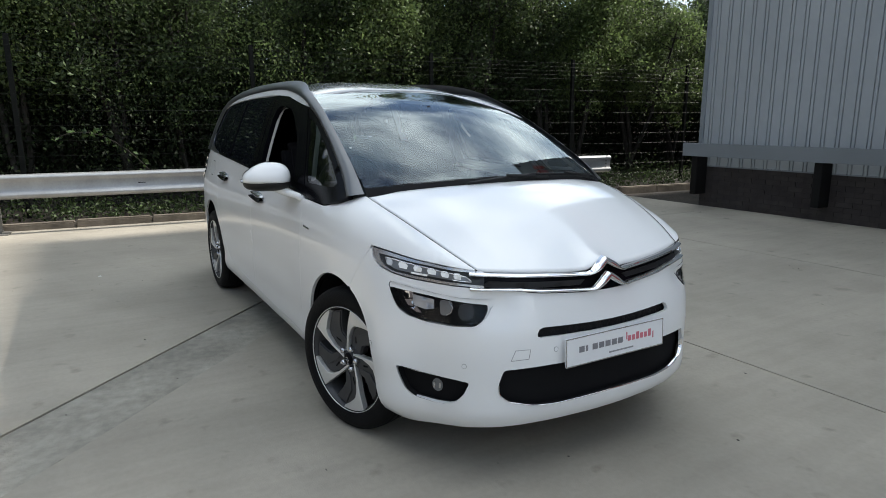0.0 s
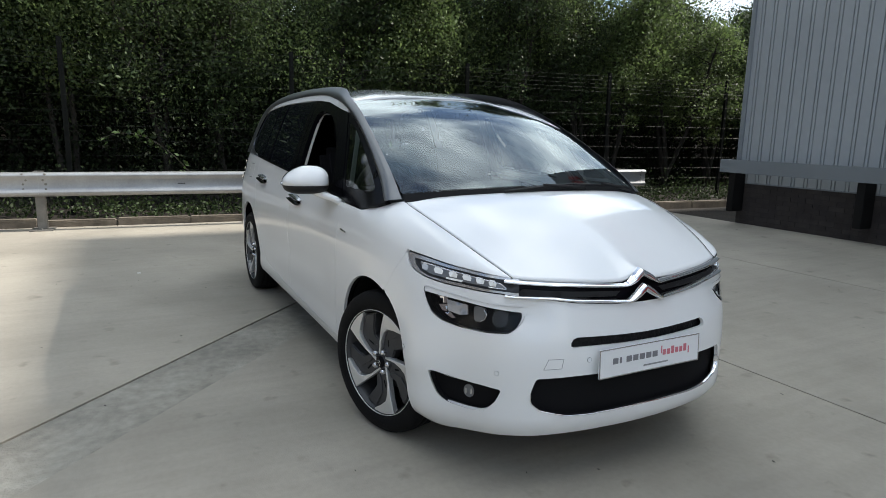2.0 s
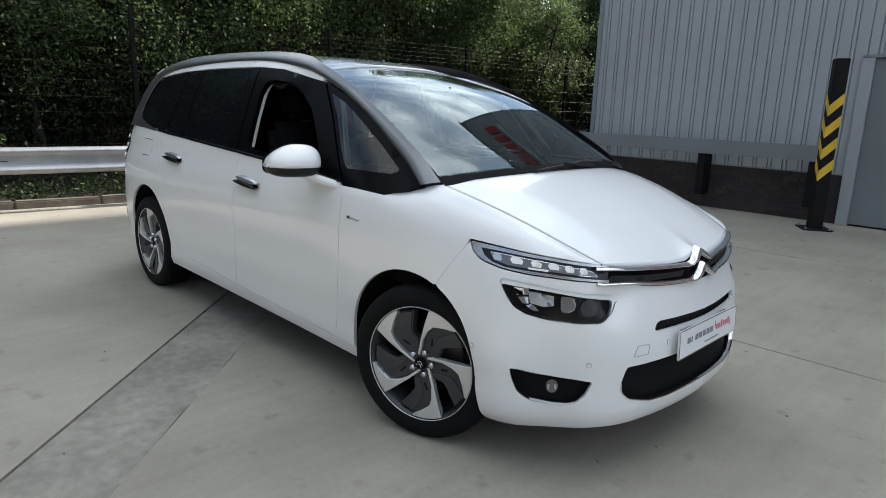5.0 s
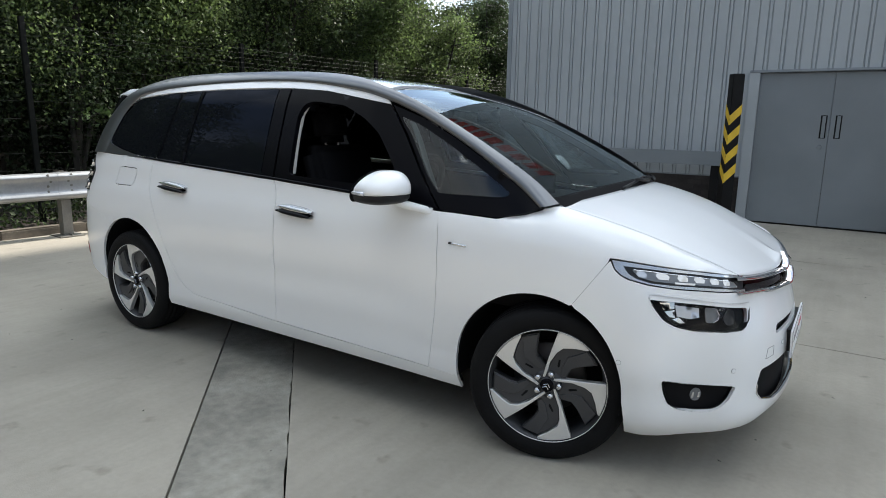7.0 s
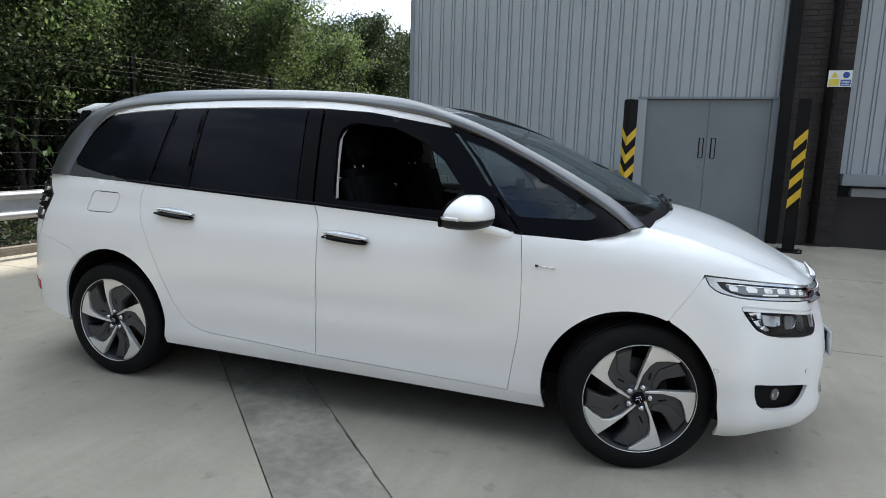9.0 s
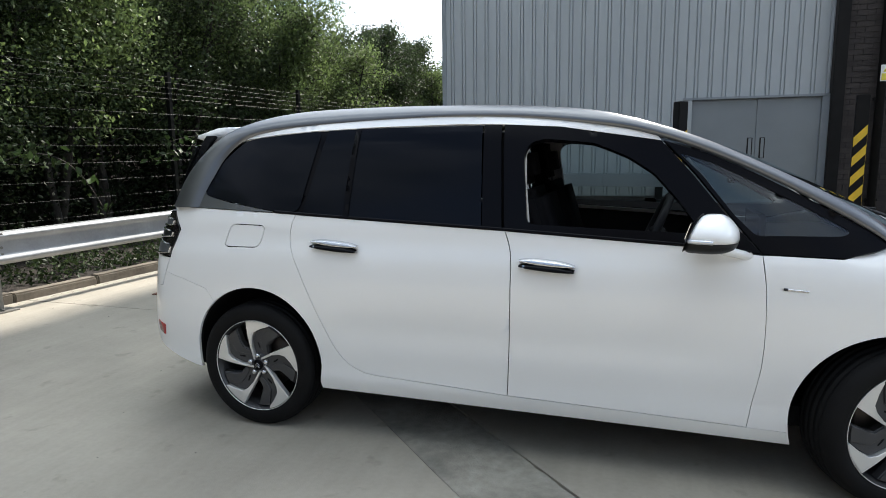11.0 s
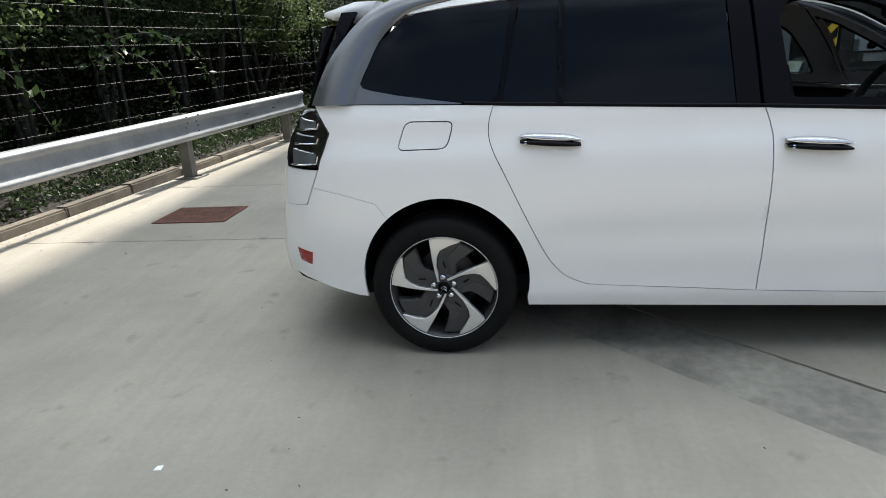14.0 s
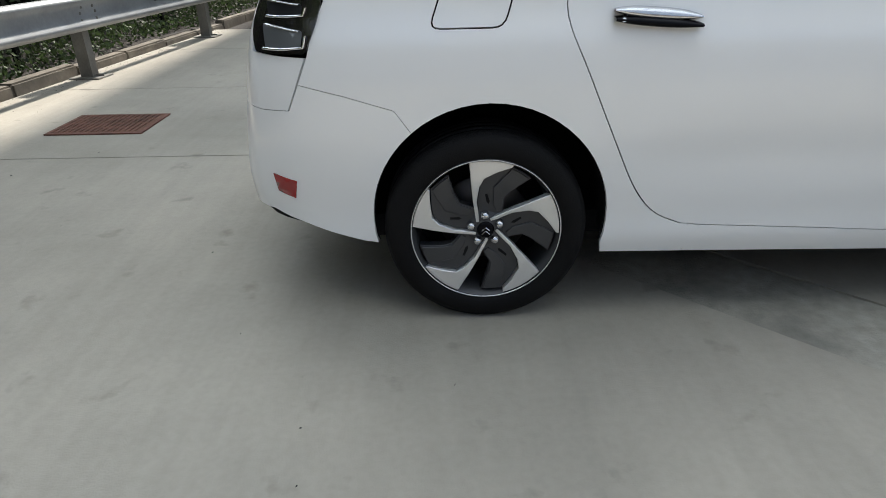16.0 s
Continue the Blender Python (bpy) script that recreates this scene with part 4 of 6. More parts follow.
for flip in (False, True):
    door = part("front_door", patch(front_door_line, mirror=flip, gap=0.0023), PAINT, car, smooth=True)
    rdoor = part("rear_door", patch(rear_door_line, mirror=flip, gap=0.0021), PAINT, car, smooth=True)
    part("rear_wing", patch(quarter_line, holes=[] if flip else [flap_line], mirror=flip, gap=0.0012, step=0.022), PAINT, car, smooth=True)
    part("front_wing", patch(fender_line, surf=fender_skin, mirror=flip, gap=0, step=0.03), PAINT, car, smooth=True)
    part("sill_panel", patch(sill_line, mirror=flip, gap=0.0015, step=0.012), PAINT, car, smooth=True)
    part("sill_joint", patch([(-2.212, 0.245), (-2.188, 0.245), (-2.188, 0.334), (-2.212, 0.334)], mirror=flip, gap=0, depth=0, out=0.0005, step=0.012), PAINT, car, smooth=True)
    if not flip:
        part("fuel_flap", patch(flap_line, gap=0.0048, step=0.025), PAINT, car, smooth=True)
        front_door_r, rear_door_r = door, rdoor
    # inner structure behind the panels, black so their gaps look shaded, with the wheel arches left open
    back = [(-3.95, 0.33)] + [(-3.22, 0.33)] + arch_line(**ARCH_R, a0=194, a1=-14, n=22) + arch_line(**ARCH_F, a0=196, a1=-10, n=22) \
        + [(0.36, 0.26), (0.6, 0.26), (1.0, 0.26), (S_FRONT, 0.26), (S_FRONT, 0.70), (1.0, 0.70), (0.6, 0.72), (0.3, 0.78), (0.1, 0.83), (-0.3, 0.9), (-0.5, 0.95), (-1.55, 1.02), (-2.6, 1.07), (-3.3, 1.09), (-3.95, 1.05)]
    part("inner_panel", patch(back, out=-0.03, gap=0, depth=0, step=0.07, mirror=flip), LINER, car, smooth=True)
    for arch, name in ((ARCH_F, "front_arch_liner"), (ARCH_R, "rear_arch_liner")):
        bm = bmesh.new()
        ring = arch_line(**arch, a0=190, a1=-10, n=20)
        rows_ = []
        for y, grow in ((0.80, 0.004), (0.70, 0.02), (0.50, 0.02)):
            rows_.append([bm.verts.new((x + (x - arch["cx"]) * grow, (y if flip else -y), z + (z - arch["cz"]) * grow)) for x, z in ring])
        hub = bm.verts.new((arch["cx"], 0.50 if flip else -0.50, arch["cz"]))
        for a, b in zip(rows_, rows_[1:]):
            for i in range(len(a) - 1):
                bm.faces.new((a[i], a[i + 1], b[i + 1], b[i]))
        for i in range(len(ring) - 1):
            bm.faces.new((rows_[-1][i], rows_[-1][i + 1], hub))
        part(name, bm, LINER, car, smooth=True)

front_bumper = part("front_bumper", patch(bumper_line, holes=[lamp_line, fog_line], both=True, gap=0.001), PAINT, car, smooth=True)
part("rear_bumper", patch(bumper_r_line, both=True, gap=0.0008), PAINT, car, smooth=True)
hatch_line = [(-3.374, 0.860), (-3.405, 0.785), (-3.4405, 0.7085), (-3.55, 0.7006), (-3.9, 0.6956), (S_REAR, 0.6956), (S_REAR, 1.09), (-3.8, 1.09), (-3.42, 1.112), (-3.64, 1.06), (-3.64, 0.864), (-3.42, 0.862)]
part("tailgate", patch(hatch_line, both=True, gap=0.0005), PAINT, car, smooth=True)
rear_glass_line = [(-3.41, 1.116), (-3.9, 1.094), (S_REAR, 1.094), (S_REAR, 1.47), (-3.7, 1.47), (-3.32, 1.44), (-3.40, 1.30)]
part("rear_screen", patch(rear_glass_line, both=True, out=-0.01), GLOSS_BLACK, car, smooth=True)

# ---- bonnet, windscreen, roof ----
def flip_y(fn):
    return lambda q: fn(q) * np.array([1, -1, 1])


nose = [skin(s, z) for s, z in ((0.762, 0.820), (0.9, 0.810), (1.05, 0.800), (1.2, 0.791), (S_FRONT, 0.789))]
bonnet_front = lerp_line([tuple(p) for p in nose] + [tuple(p * np.array([1, -1, 1])) for p in nose[-2::-1]])
cowl = lerp_line([(-0.014, -0.674, 1.036), (0.07, -0.4, 1.062), (0.10, 0, 1.072), (0.07, 0.4, 1.062), (-0.014, 0.674, 1.036)])
bonnet_right = lambda q: HOOD_RIGHT(q) + np.array([0, 0.0055, 0])
base_fn = coons(bonnet_front, cowl, bonnet_right, flip_y(bonnet_right))


def bonnet_fn(u, v):
    """The bonnet: a soft crease inside each edge, a fuller middle and a small point over the badge."""
    p = base_fn(u, v).copy()
    w = abs(2 * u - 1)
    p[2] += 0.034 * max(0.0, 1 - abs(p[1]) / 0.085) * math.exp(-v / 0.10)
    p[2] += 0.022 * (1 - w ** 2.2) * math.sin(math.pi * v) + 0.002 * math.exp(-((w - 0.72) / 0.10) ** 2) * math.sin(math.pi * v)
    return p


for flip in (False, True):
    # Black tube just under the bonnet's edge, put in as the gap's shade line.
    seal = [HOOD_RIGHT(q) + np.array([0, 0.0035, -0.0055]) for q in np.linspace(0, 1, 24)]
    part("bonnet_gap_shade", tube(bmesh.new(), [tuple(p * np.array([1, -1 if flip else 1, 1])) for p in seal], 0.0052, 6), LINER, car, smooth=True)
part("bonnet", grid_mesh(bonnet_fn, 72, 36, 0.008), PAINT, car, smooth=True)

SCREEN_R = lerp_line([(0.0, -0.676, 1.038), (-0.12, -0.667, 1.118), (-0.5, -0.645, 1.318), (-0.75, -0.622, 1.418), (-1.05, -0.595, 1.498)])
screen_low = lerp_line([(0.0, -0.676, 1.038), (0.06, -0.4, 1.058), (0.09, 0, 1.068), (0.06, 0.4, 1.058), (0.0, 0.676, 1.038)])
screen_top = lerp_line([(-1.05, -0.595, 1.498), (-1.04, -0.3, 1.522), (-1.035, 0, 1.530), (-1.04, 0.3, 1.522), (-1.05, 0.595, 1.498)])
screen_fn = coons(screen_low, screen_top, SCREEN_R, flip_y(SCREEN_R))


def eased(fn, du=6, dv=5):
    """The same surface without the small waves of its border lines: low powers fitted to it."""
    uv = [(a, b) for a in np.linspace(0, 1, 31) for b in np.linspace(0, 1, 31)]
    basis = lambda a, b: [(2 * a - 1) ** i * b ** j for i in range(du + 1) for j in range(dv + 1)]
    coef = np.linalg.lstsq(np.array([basis(a, b) for a, b in uv]), np.array([fn(a, b) for a, b in uv]), rcond=None)[0]
    return lambda a, b: np.array(basis(a, b)) @ coef


screen_fn = eased(screen_fn)
windscreen = part("windscreen", grid_mesh(lambda u, v: screen_fn(u, 0.035 + 0.965 * v), 24, 24), SCREEN_GLASS, car, smooth=True)
windscreen.visible_shadow = False
part("screen_band", grid_mesh(lambda u, v: screen_fn(u, 0.05 * v - 0.01), 24, 3), LINER, car, "black band along the foot of the windscreen", smooth=True)
part("sensor_box", grid_mesh(lambda u, v: screen_fn(0.5 + 0.075 * math.cos(2 * math.pi * u) * v, 0.80 + 0.045 * math.sin(2 * math.pi * u) * v) + np.array([0.0, 0, -0.012]), 20, 3), LAMP_HOUSING, car, "dark sensor box behind the windscreen", smooth=True)

ARCH_OUT = [(0.0, 1.045), (-0.11, 1.125), (-0.30, 1.232), (-0.52, 1.342), (-0.75, 1.446), (-0.997, 1.530), (-1.204, 1.578), (-1.5, 1.608), (-1.8, 1.620), (-2.2, 1.626), (-2.58, 1.619), (-2.80, 1.600), (-2.966, 1.564), (-3.08, 1.524), (-3.16, 1.478), (-3.25, 1.395), (-3.33, 1.30), (-3.38, 1.21), (-3.412, 1.128)]
ARCH_IN = [(-0.065, 1.030), (-0.16, 1.095), (-0.33, 1.192), (-0.52, 1.293), (-0.72, 1.383), (-0.93, 1.458), (-1.12, 1.502), (-1.45, 1.546), (-1.8, 1.564), (-2.2, 1.560), (-2.56, 1.542), (-2.76, 1.524), (-2.89, 1.501), (-2.97, 1.474), (-3.03, 1.432), (-3.09, 1.365), (-3.13, 1.285), (-3.165, 1.215), (-3.195, 1.128)]
arch_o, arch_i = lerp_line(ARCH_OUT), lerp_line(ARCH_IN)


def arch_fn(flip):
    def fn(u, v):
        a, b = arch_o(v), arch_i(v)
        w = u
        p = a * (1 - w) + b * w
        q = skin(p[0], p[1], 0.006 + 0.020 * math.sin(math.pi * min(1, max(0, u))) ** 0.7)
        return q * np.array([1, -1, 1]) if flip else q
    return fn


roof_right = lerp_line([tuple(skin(a, b - 0.06)) for a, b in ARCH_OUT[5:14]])
roof_rear = lerp_line([tuple(roof_right(1)), (roof_right(1)[0] - 0.05, -0.3, 1.508), (roof_right(1)[0] - 0.07, 0, 1.515), (roof_right(1)[0] - 0.05, 0.3, 1.508), tuple(roof_right(1) * np.array([1, -1, 1]))])
roof_front = lerp_line([tuple(roof_right(0)), (-1.03, -0.3, 1.521), (-1.027, 0, 1.529), (-1.03, 0.3, 1.521), tuple(roof_right(0) * np.array([1, -1, 1]))])
roof_fn = coons(roof_front, roof_rear, roof_right, flip_y(roof_right))
part("roof", grid_mesh(lambda u, v: roof_fn(u, v), 24, 30, 0.006), PAINT, car, smooth=True)
part("roof_glass", grid_mesh(lambda u, v: roof_fn(0.03 + 0.94 * u, 0.004 + 0.80 * v) + np.array([0, 0, 0.004]), 20, 24, 0.003), ROOF_GLASS, car, "glass roof panel, mirrored sky put into its grey colour", smooth=True)
# thin white strip laid on the far top corner of the glass
part("white_corner_strip", grid_mesh(lambda u, v: screen_fn(1 - 0.012 - 0.17 * u * v ** 0.9, 0.60 + 0.395 * v) + np.array([0, 0, 0.003]), 6, 12, 0.002), PLATE_WHITE, car, "white strip along the top corner of the windscreen", smooth=True)
part("headlining", grid_mesh(lambda u, v: roof_fn(u, v) - np.array([0, 0, 0.035]), 12, 12), HEADLINER, car, "pale grey roof lining", smooth=True)

STRIP_LOW = [(-0.905, 1.437), (-1.11, 1.470), (-1.33, 1.505), (-1.6, 1.522), (-1.8, 1.527), (-2.2, 1.523), (-2.56, 1.511), (-2.78, 1.496), (-2.965, 1.474)]
for flip in (False, True):
    arch = part("roof_arch", grid_mesh(arch_fn(flip), 8, 90), SATIN_GREY, car, "satin grey arch from windscreen foot to rear pillar", smooth=True)
    strip_line = STRIP_LOW + [(-2.95, 1.492), (-2.56, 1.552), (-1.8, 1.576), (-1.45, 1.558), (-1.12, 1.515), (-0.93, 1.468)]
    part("roof_side_strip", patch(strip_line, mirror=flip, gap=0, step=0.03, out=0.003), PAINT, car, smooth=True)
    part("rear_pillar_foot", patch([(-3.405, 1.131), (-3.15, 1.127), (-2.73, 1.113), (-2.735, 1.117), (-2.78, 1.123), (-3.0, 1.156), (-3.12, 1.180), (-3.158, 1.192), (-3.172, 1.215), (-3.165, 1.26), (-3.25, 1.26), (-3.34, 1.19)], mirror=flip, gap=0, out=0.005, depth=0.006), SATIN_GREY, car, smooth=True)

# ---- side windows ----
rear_quarter = fillet([(-3.19, 1.188), (-3.11, 1.35), (-2.985, 1.455), (-2.93, 1.478), (-2.515, 1.512), (-2.585, 1.112), (-2.75, 1.118)], 0.045)
rear_window = [(-2.485, 1.512), (-2.14, 1.519), (-1.69, 1.518), (-1.655, 1.066), (-1.8, 1.072), (-2.2, 1.092), (-2.565, 1.112)]
centre_post = [(-1.685, 1.520), (-1.60, 1.520), (-1.562, 1.056), (-1.655, 1.061)]
frame_front = [(-1.590, 1.522), (-1.45, 1.516), (-1.33, 1.505), (-1.11, 1.470), (-0.905, 1.437), (-0.78, 1.300), (-0.62, 1.100), (-0.52, 0.988), (-0.78, 1.012), (-1.13, 1.031), (-1.552, 1.055)]
open_front = fillet([(-1.487, 1.38), (-1.462, 1.435), (-1.40, 1.452), (-1.18, 1.430), (-1.03, 1.367), (-0.93, 1.302), (-0.815, 1.172), (-0.737, 1.058), (-1.13, 1.070), (-1.452, 1.082)], 0.03)
fix_line = [(-0.895, 1.437), (-0.72, 1.380), (-0.52, 1.290), (-0.33, 1.190), (-0.16, 1.094), (-0.05, 1.030), (-0.12, 1.005), (-0.23, 0.978), (-0.513, 0.985), (-0.61, 1.100), (-0.77, 1.300)]
fix_pane = fillet([(-0.835, 1.385), (-0.70, 1.340), (-0.52, 1.250), (-0.35, 1.160), (-0.20, 1.075), (-0.23, 1.058), (-0.54, 1.056), (-0.62, 1.135), (-0.74, 1.290)], 0.02)
for flip in (False, True):
    part("rear_quarter_glass", patch(rear_quarter, mirror=flip, depth=0.004), PRIVACY, car, smooth=True)
    part("rear_door_glass", patch(rear_window, mirror=flip, depth=0.004), PRIVACY, car, smooth=True)
    part("belt_seal", bar([(a, float(belt_z(a)) + 0.007) for a in np.linspace(-2.72, -0.56, 40)], 0.008, out=0.004, lift=0.002, mirror=flip), GLOSS_BLACK, car, "black seal along the foot of the side windows", smooth=True)
    part("window_divider", patch([(-2.33, 1.514), (-2.305, 1.514), (-2.315, 1.098), (-2.345, 1.099)], mirror=flip, out=0.006, gap=0, depth=0.008), GLOSS_BLACK, car, smooth=True)
    part("centre_pillar", patch(centre_post, mirror=flip), GLOSS_BLACK, car, smooth=True)
    part("quarter_pillar", patch([(-2.535, 1.525), (-2.47, 1.525), (-2.545, 1.107), (-2.60, 1.11)], mirror=flip, out=-0.006, gap=0), GLOSS_BLACK, car, smooth=True)
    part("door_window_frame", patch(frame_front, holes=[open_front], mirror=flip, depth=0.03, step=0.03), GLOSS_BLACK, car, smooth=True)
    part("quarter_window_frame", patch(fix_line, holes=[fix_pane], mirror=flip, depth=0.02, step=0.03), GLOSS_BLACK, car, smooth=True)
    pane = part("front_quarter_window", patch(fix_pane, mirror=flip, gap=-0.004, depth=0, out=-0.003), SIDE_GLASS, car, smooth=True)
    pane.visible_shadow = False
    if flip:
        pane = part("front_door_window", patch(open_front, mirror=True, gap=-0.006, depth=0, out=-0.012), SIDE_GLASS, car, smooth=True)
        pane.visible_shadow = False
    lip = [(-1.452, 1.085), (-1.475, 1.25), (-1.485, 1.38), (-1.462, 1.432), (-1.40, 1.449), (-1.30, 1.442), (-1.19, 1.427)]
    part("window_seal", bar(lip, 0.005, out=0.003, lift=-0.032, mirror=flip), HEADLINER, car, "pale inner window seal", smooth=True)

# ---- lamps, grilles and badge ----
DAY_OUT = [(0.254, 0.864), (0.270, 0.830), (0.294, 0.811), (0.322, 0.799), (0.387, 0.786), (0.49, 0.776), (0.60, 0.770), (0.71, 0.764), (0.80, 0.756), (0.80, 0.815), (0.70, 0.826), (0.598, 0.835), (0.49, 0.844), (0.391, 0.852), (0.30, 0.860)]
DAY_RIM = DAY_OUT[10:] + DAY_OUT[:9] + [(0.80, 0.766), (0.667, 0.778), (0.545, 0.785), (0.399, 0.792), (0.350, 0.803), (0.318, 0.820), (0.300, 0.843), (0.395, 0.838), (0.537, 0.829), (0.663, 0.818), (0.80, 0.806), (0.80, 0.815)]
DAY_CELL = fillet([(0.330, 0.833), (0.358, 0.808), (0.405, 0.798), (0.545, 0.791), (0.667, 0.784), (0.748, 0.778), (0.722, 0.797), (0.655, 0.808), (0.537, 0.821), (0.395, 0.831)], 0.008)
for flip in (False, True):
    lamp = part("daytime_lamp", patch(DAY_OUT, mirror=flip, out=-0.009, gap=0, depth=0.02), LAMP_HOUSING, car, smooth=True)
    part("satin_surround", patch(DAY_RIM, mirror=flip, out=-0.001, gap=0.0012, depth=0.008, step=0.02), SATIN_CHROME, lamp, "satin chrome lamp surround", smooth=True)
    part("cell_tray", patch(DAY_CELL, mirror=flip, out=-0.005, gap=0, depth=0.003, step=0.02), LAMP_GREY, lamp, "grey tray of light cells", smooth=True)
    part("inner_surround", bar([tuple(p) for p in DAY_CELL[-28:]] + [tuple(DAY_CELL[0])], 0.0022, mirror=flip, lift=-0.006, out=0.004), CHROME, lamp, smooth=True)
    for k, (a, z, w) in enumerate(((0.366, 0.822, 0.034), (0.440, 0.819, 0.044), (0.512, 0.815, 0.036), (0.574, 0.811, 0.036), (0.631, 0.806, 0.032), (0.684, 0.801, 0.030))):
        cell = [(a - w * 0.55, z - 0.002), (a - w * 0.30, z - 0.013), (a + w * 0.50, z - 0.014), (a + w * 0.55, z - 0.002), (a + w * 0.20, z + 0.008), (a - w * 0.45, z + 0.009)]
        part("led_cell", patch(cell, mirror=flip, out=-0.003, gap=0, depth=0.004, step=0.02), LED if k else LAMP_CLEAR, lamp, smooth=True)
    part("led_bar", patch([(0.486, 0.799), (0.486, 0.793), (0.556, 0.789), (0.560, 0.796)], mirror=flip, out=-0.002, gap=0, depth=0.004, step=0.02), LED, lamp, smooth=True)
    head = part("headlamp", patch(lamp_line, mirror=flip, out=-0.045, gap=-0.006, depth=-0.046), LAMP_HOUSING, car, smooth=True)
    for cell in ([(0.435, 0.722), (0.452, 0.694), (0.492, 0.698), (0.490, 0.722)], [(0.456, 0.688), (0.474, 0.668), (0.496, 0.666), (0.492, 0.694)], [(0.486, 0.660), (0.514, 0.645), (0.534, 0.646), (0.508, 0.668)]):
        part("reflector_facet", patch(cell, mirror=flip, out=-0.030, gap=0, depth=0.012, step=0.02), CHROME, head, smooth=True)
    reflector = [(0.492, 0.713), (0.502, 0.672), (0.552, 0.662), (0.586, 0.668), (0.582, 0.702)]
    part("reflector", patch(reflector, mirror=flip, out=-0.024, gap=0, depth=0.014, step=0.02), LAMP_CLEAR, head, "pale fluted reflector", smooth=True)
    part("bowl", patch(fillet([(0.606, 0.704), (0.612, 0.648), (0.640, 0.646), (0.662, 0.668), (0.660, 0.700)], 0.014), mirror=flip, out=-0.026, gap=0, depth=0.012, step=0.02), LAMP_GREY, head, smooth=True)
    # chrome arc put in as the bowl's glint
    part("bowl_glint", bar([(0.652, 0.696), (0.664, 0.680), (0.660, 0.660), (0.640, 0.650)], 0.003, mirror=flip, lift=-0.024, out=0.004), CHROME, head, smooth=True)
    part("bulb_lens", patch([(0.722 + 0.036 * math.cos(k * math.pi / 10), 0.664 + 0.030 * math.sin(k * math.pi / 10)) for k in range(20)], mirror=flip, out=-0.028, gap=0, depth=0.015, step=0.02), LAMP_HOUSING, head, smooth=True)
    cover = part("lens", patch(lamp_line, mirror=flip, out=-0.002, gap=0.001, depth=0), LENS, head, smooth=True)
    cover.visible_shadow = False
    fog = part("fog_lamp_recess", patch(fog_line, mirror=flip, out=-0.04, gap=-0.004, depth=-0.04), BLACK_PLASTIC, car, smooth=True)
    for rr, o, mm, nm in ((0.036, -0.032, LAMP_HOUSING, "fog_lamp_ring"), (0.026, -0.027, LAMP_GREY, "fog_lamp_glass")):
        part(nm, patch([(0.600 + rr * 0.85 * math.cos(k * math.pi / 8), 0.368 + rr * math.sin(k * math.pi / 8)) for k in range(16)], mirror=flip, out=o, gap=0, depth=0.01, step=0.02), mm, fog, smooth=True)
    # two chrome slips stand in for glints on the fog lamp glass
    for a, z in ((0.588, 0.366), (0.612, 0.368)):
        part("fog_lamp_glint", patch([(a - 0.004, z - 0.011), (a + 0.004, z - 0.010), (a + 0.004, z + 0.012), (a - 0.003, z + 0.010)], mirror=flip, out=-0.024, gap=0, depth=0.004, step=0.02), DULL_CHROME, fog)
    for a, z in ((0.727, 0.472), (1.087, 0.517), (0.306, 0.49)):
        part("parking_sensor", patch([(a + 0.0080 * math.cos(k * math.pi / 8), z + 0.0080 * math.sin(k * math.pi / 8)) for k in range(16)], mirror=flip, out=0.002, gap=0, depth=0.006, step=0.02), PLATE_WHITE, front_bumper, smooth=True)
        part("sensor_ring", bar([(a + 0.0088 * math.cos(k * math.pi / 8), z + 0.0088 * math.sin(k * math.pi / 8)) for k in range(17)], 0.0011, out=0.001, lift=0.0005, mirror=flip), SENSOR_EDGE, front_bumper)

part("grille_strip", patch([(0.77, 0.757), (1.04, 0.722), (1.25, 0.708), (S_FRONT, 0.708), (S_FRONT, 0.80), (1.25, 0.787), (1.02, 0.797), (0.77, 0.818)], both=True, out=-0.014, gap=0, depth=0), GLOSS_BLACK, car, smooth=True)
part("grille_insert", patch([(0.785, 0.760), (1.03, 0.743), (1.235, 0.735), (1.262, 0.752), (1.03, 0.764), (0.82, 0.778)], out=-0.008, gap=0, depth=0.006), BLACK_PLASTIC, car, "dark grey textured grille blade", smooth=True)
part("grille_insert", patch([(0.785, 0.760), (1.03, 0.743), (1.235, 0.735), (1.262, 0.752), (1.03, 0.764), (0.82, 0.778)], mirror=True, out=-0.008, gap=0, depth=0.006), BLACK_PLASTIC, car, "dark grey textured grille blade", smooth=True)
upper_line = [(0.735, 0.8085), (0.79, 0.8045), (0.9, 0.7975), (1.04, 0.788), (1.2, 0.777), (1.272, 0.775), (1.292, 0.780), (1.310, 0.791), (1.335, 0.806), (S_FRONT, 0.823)]
lower_line = [(0.742, 0.7560), (0.79, 0.7515), (0.955, 0.745), (1.04, 0.734), (1.2, 0.722), (1.275, 0.719), (1.295, 0.724), (1.312, 0.734), (1.337, 0.750), (S_FRONT, 0.767)]
swell = lambda u: 0.0068 + 0.0075 * np.clip((u - 0.83) * 9, 0, 1)
proud = lambda u: 0.004 + 0.022 * np.clip((u - 0.70) / 0.22, 0, 1)
part("upper_chrome_strip", bar(upper_line, swell, both=True, out=0.009, lift=proud), CHROME, car, "chrome strip rising to a pointed badge", smooth=True)
part("lower_chrome_strip", bar(lower_line, swell, both=True, out=0.009, lift=proud), CHROME, car, "chrome strip rising to a pointed badge", smooth=True)
part("slot_grille", patch([(0.99, 0.550), (S_FRONT, 0.55), (S_FRONT, 0.61), (0.99, 0.615)], both=True, out=-0.028, gap=0, depth=0), GRILLE_BLACK, car, smooth=True)
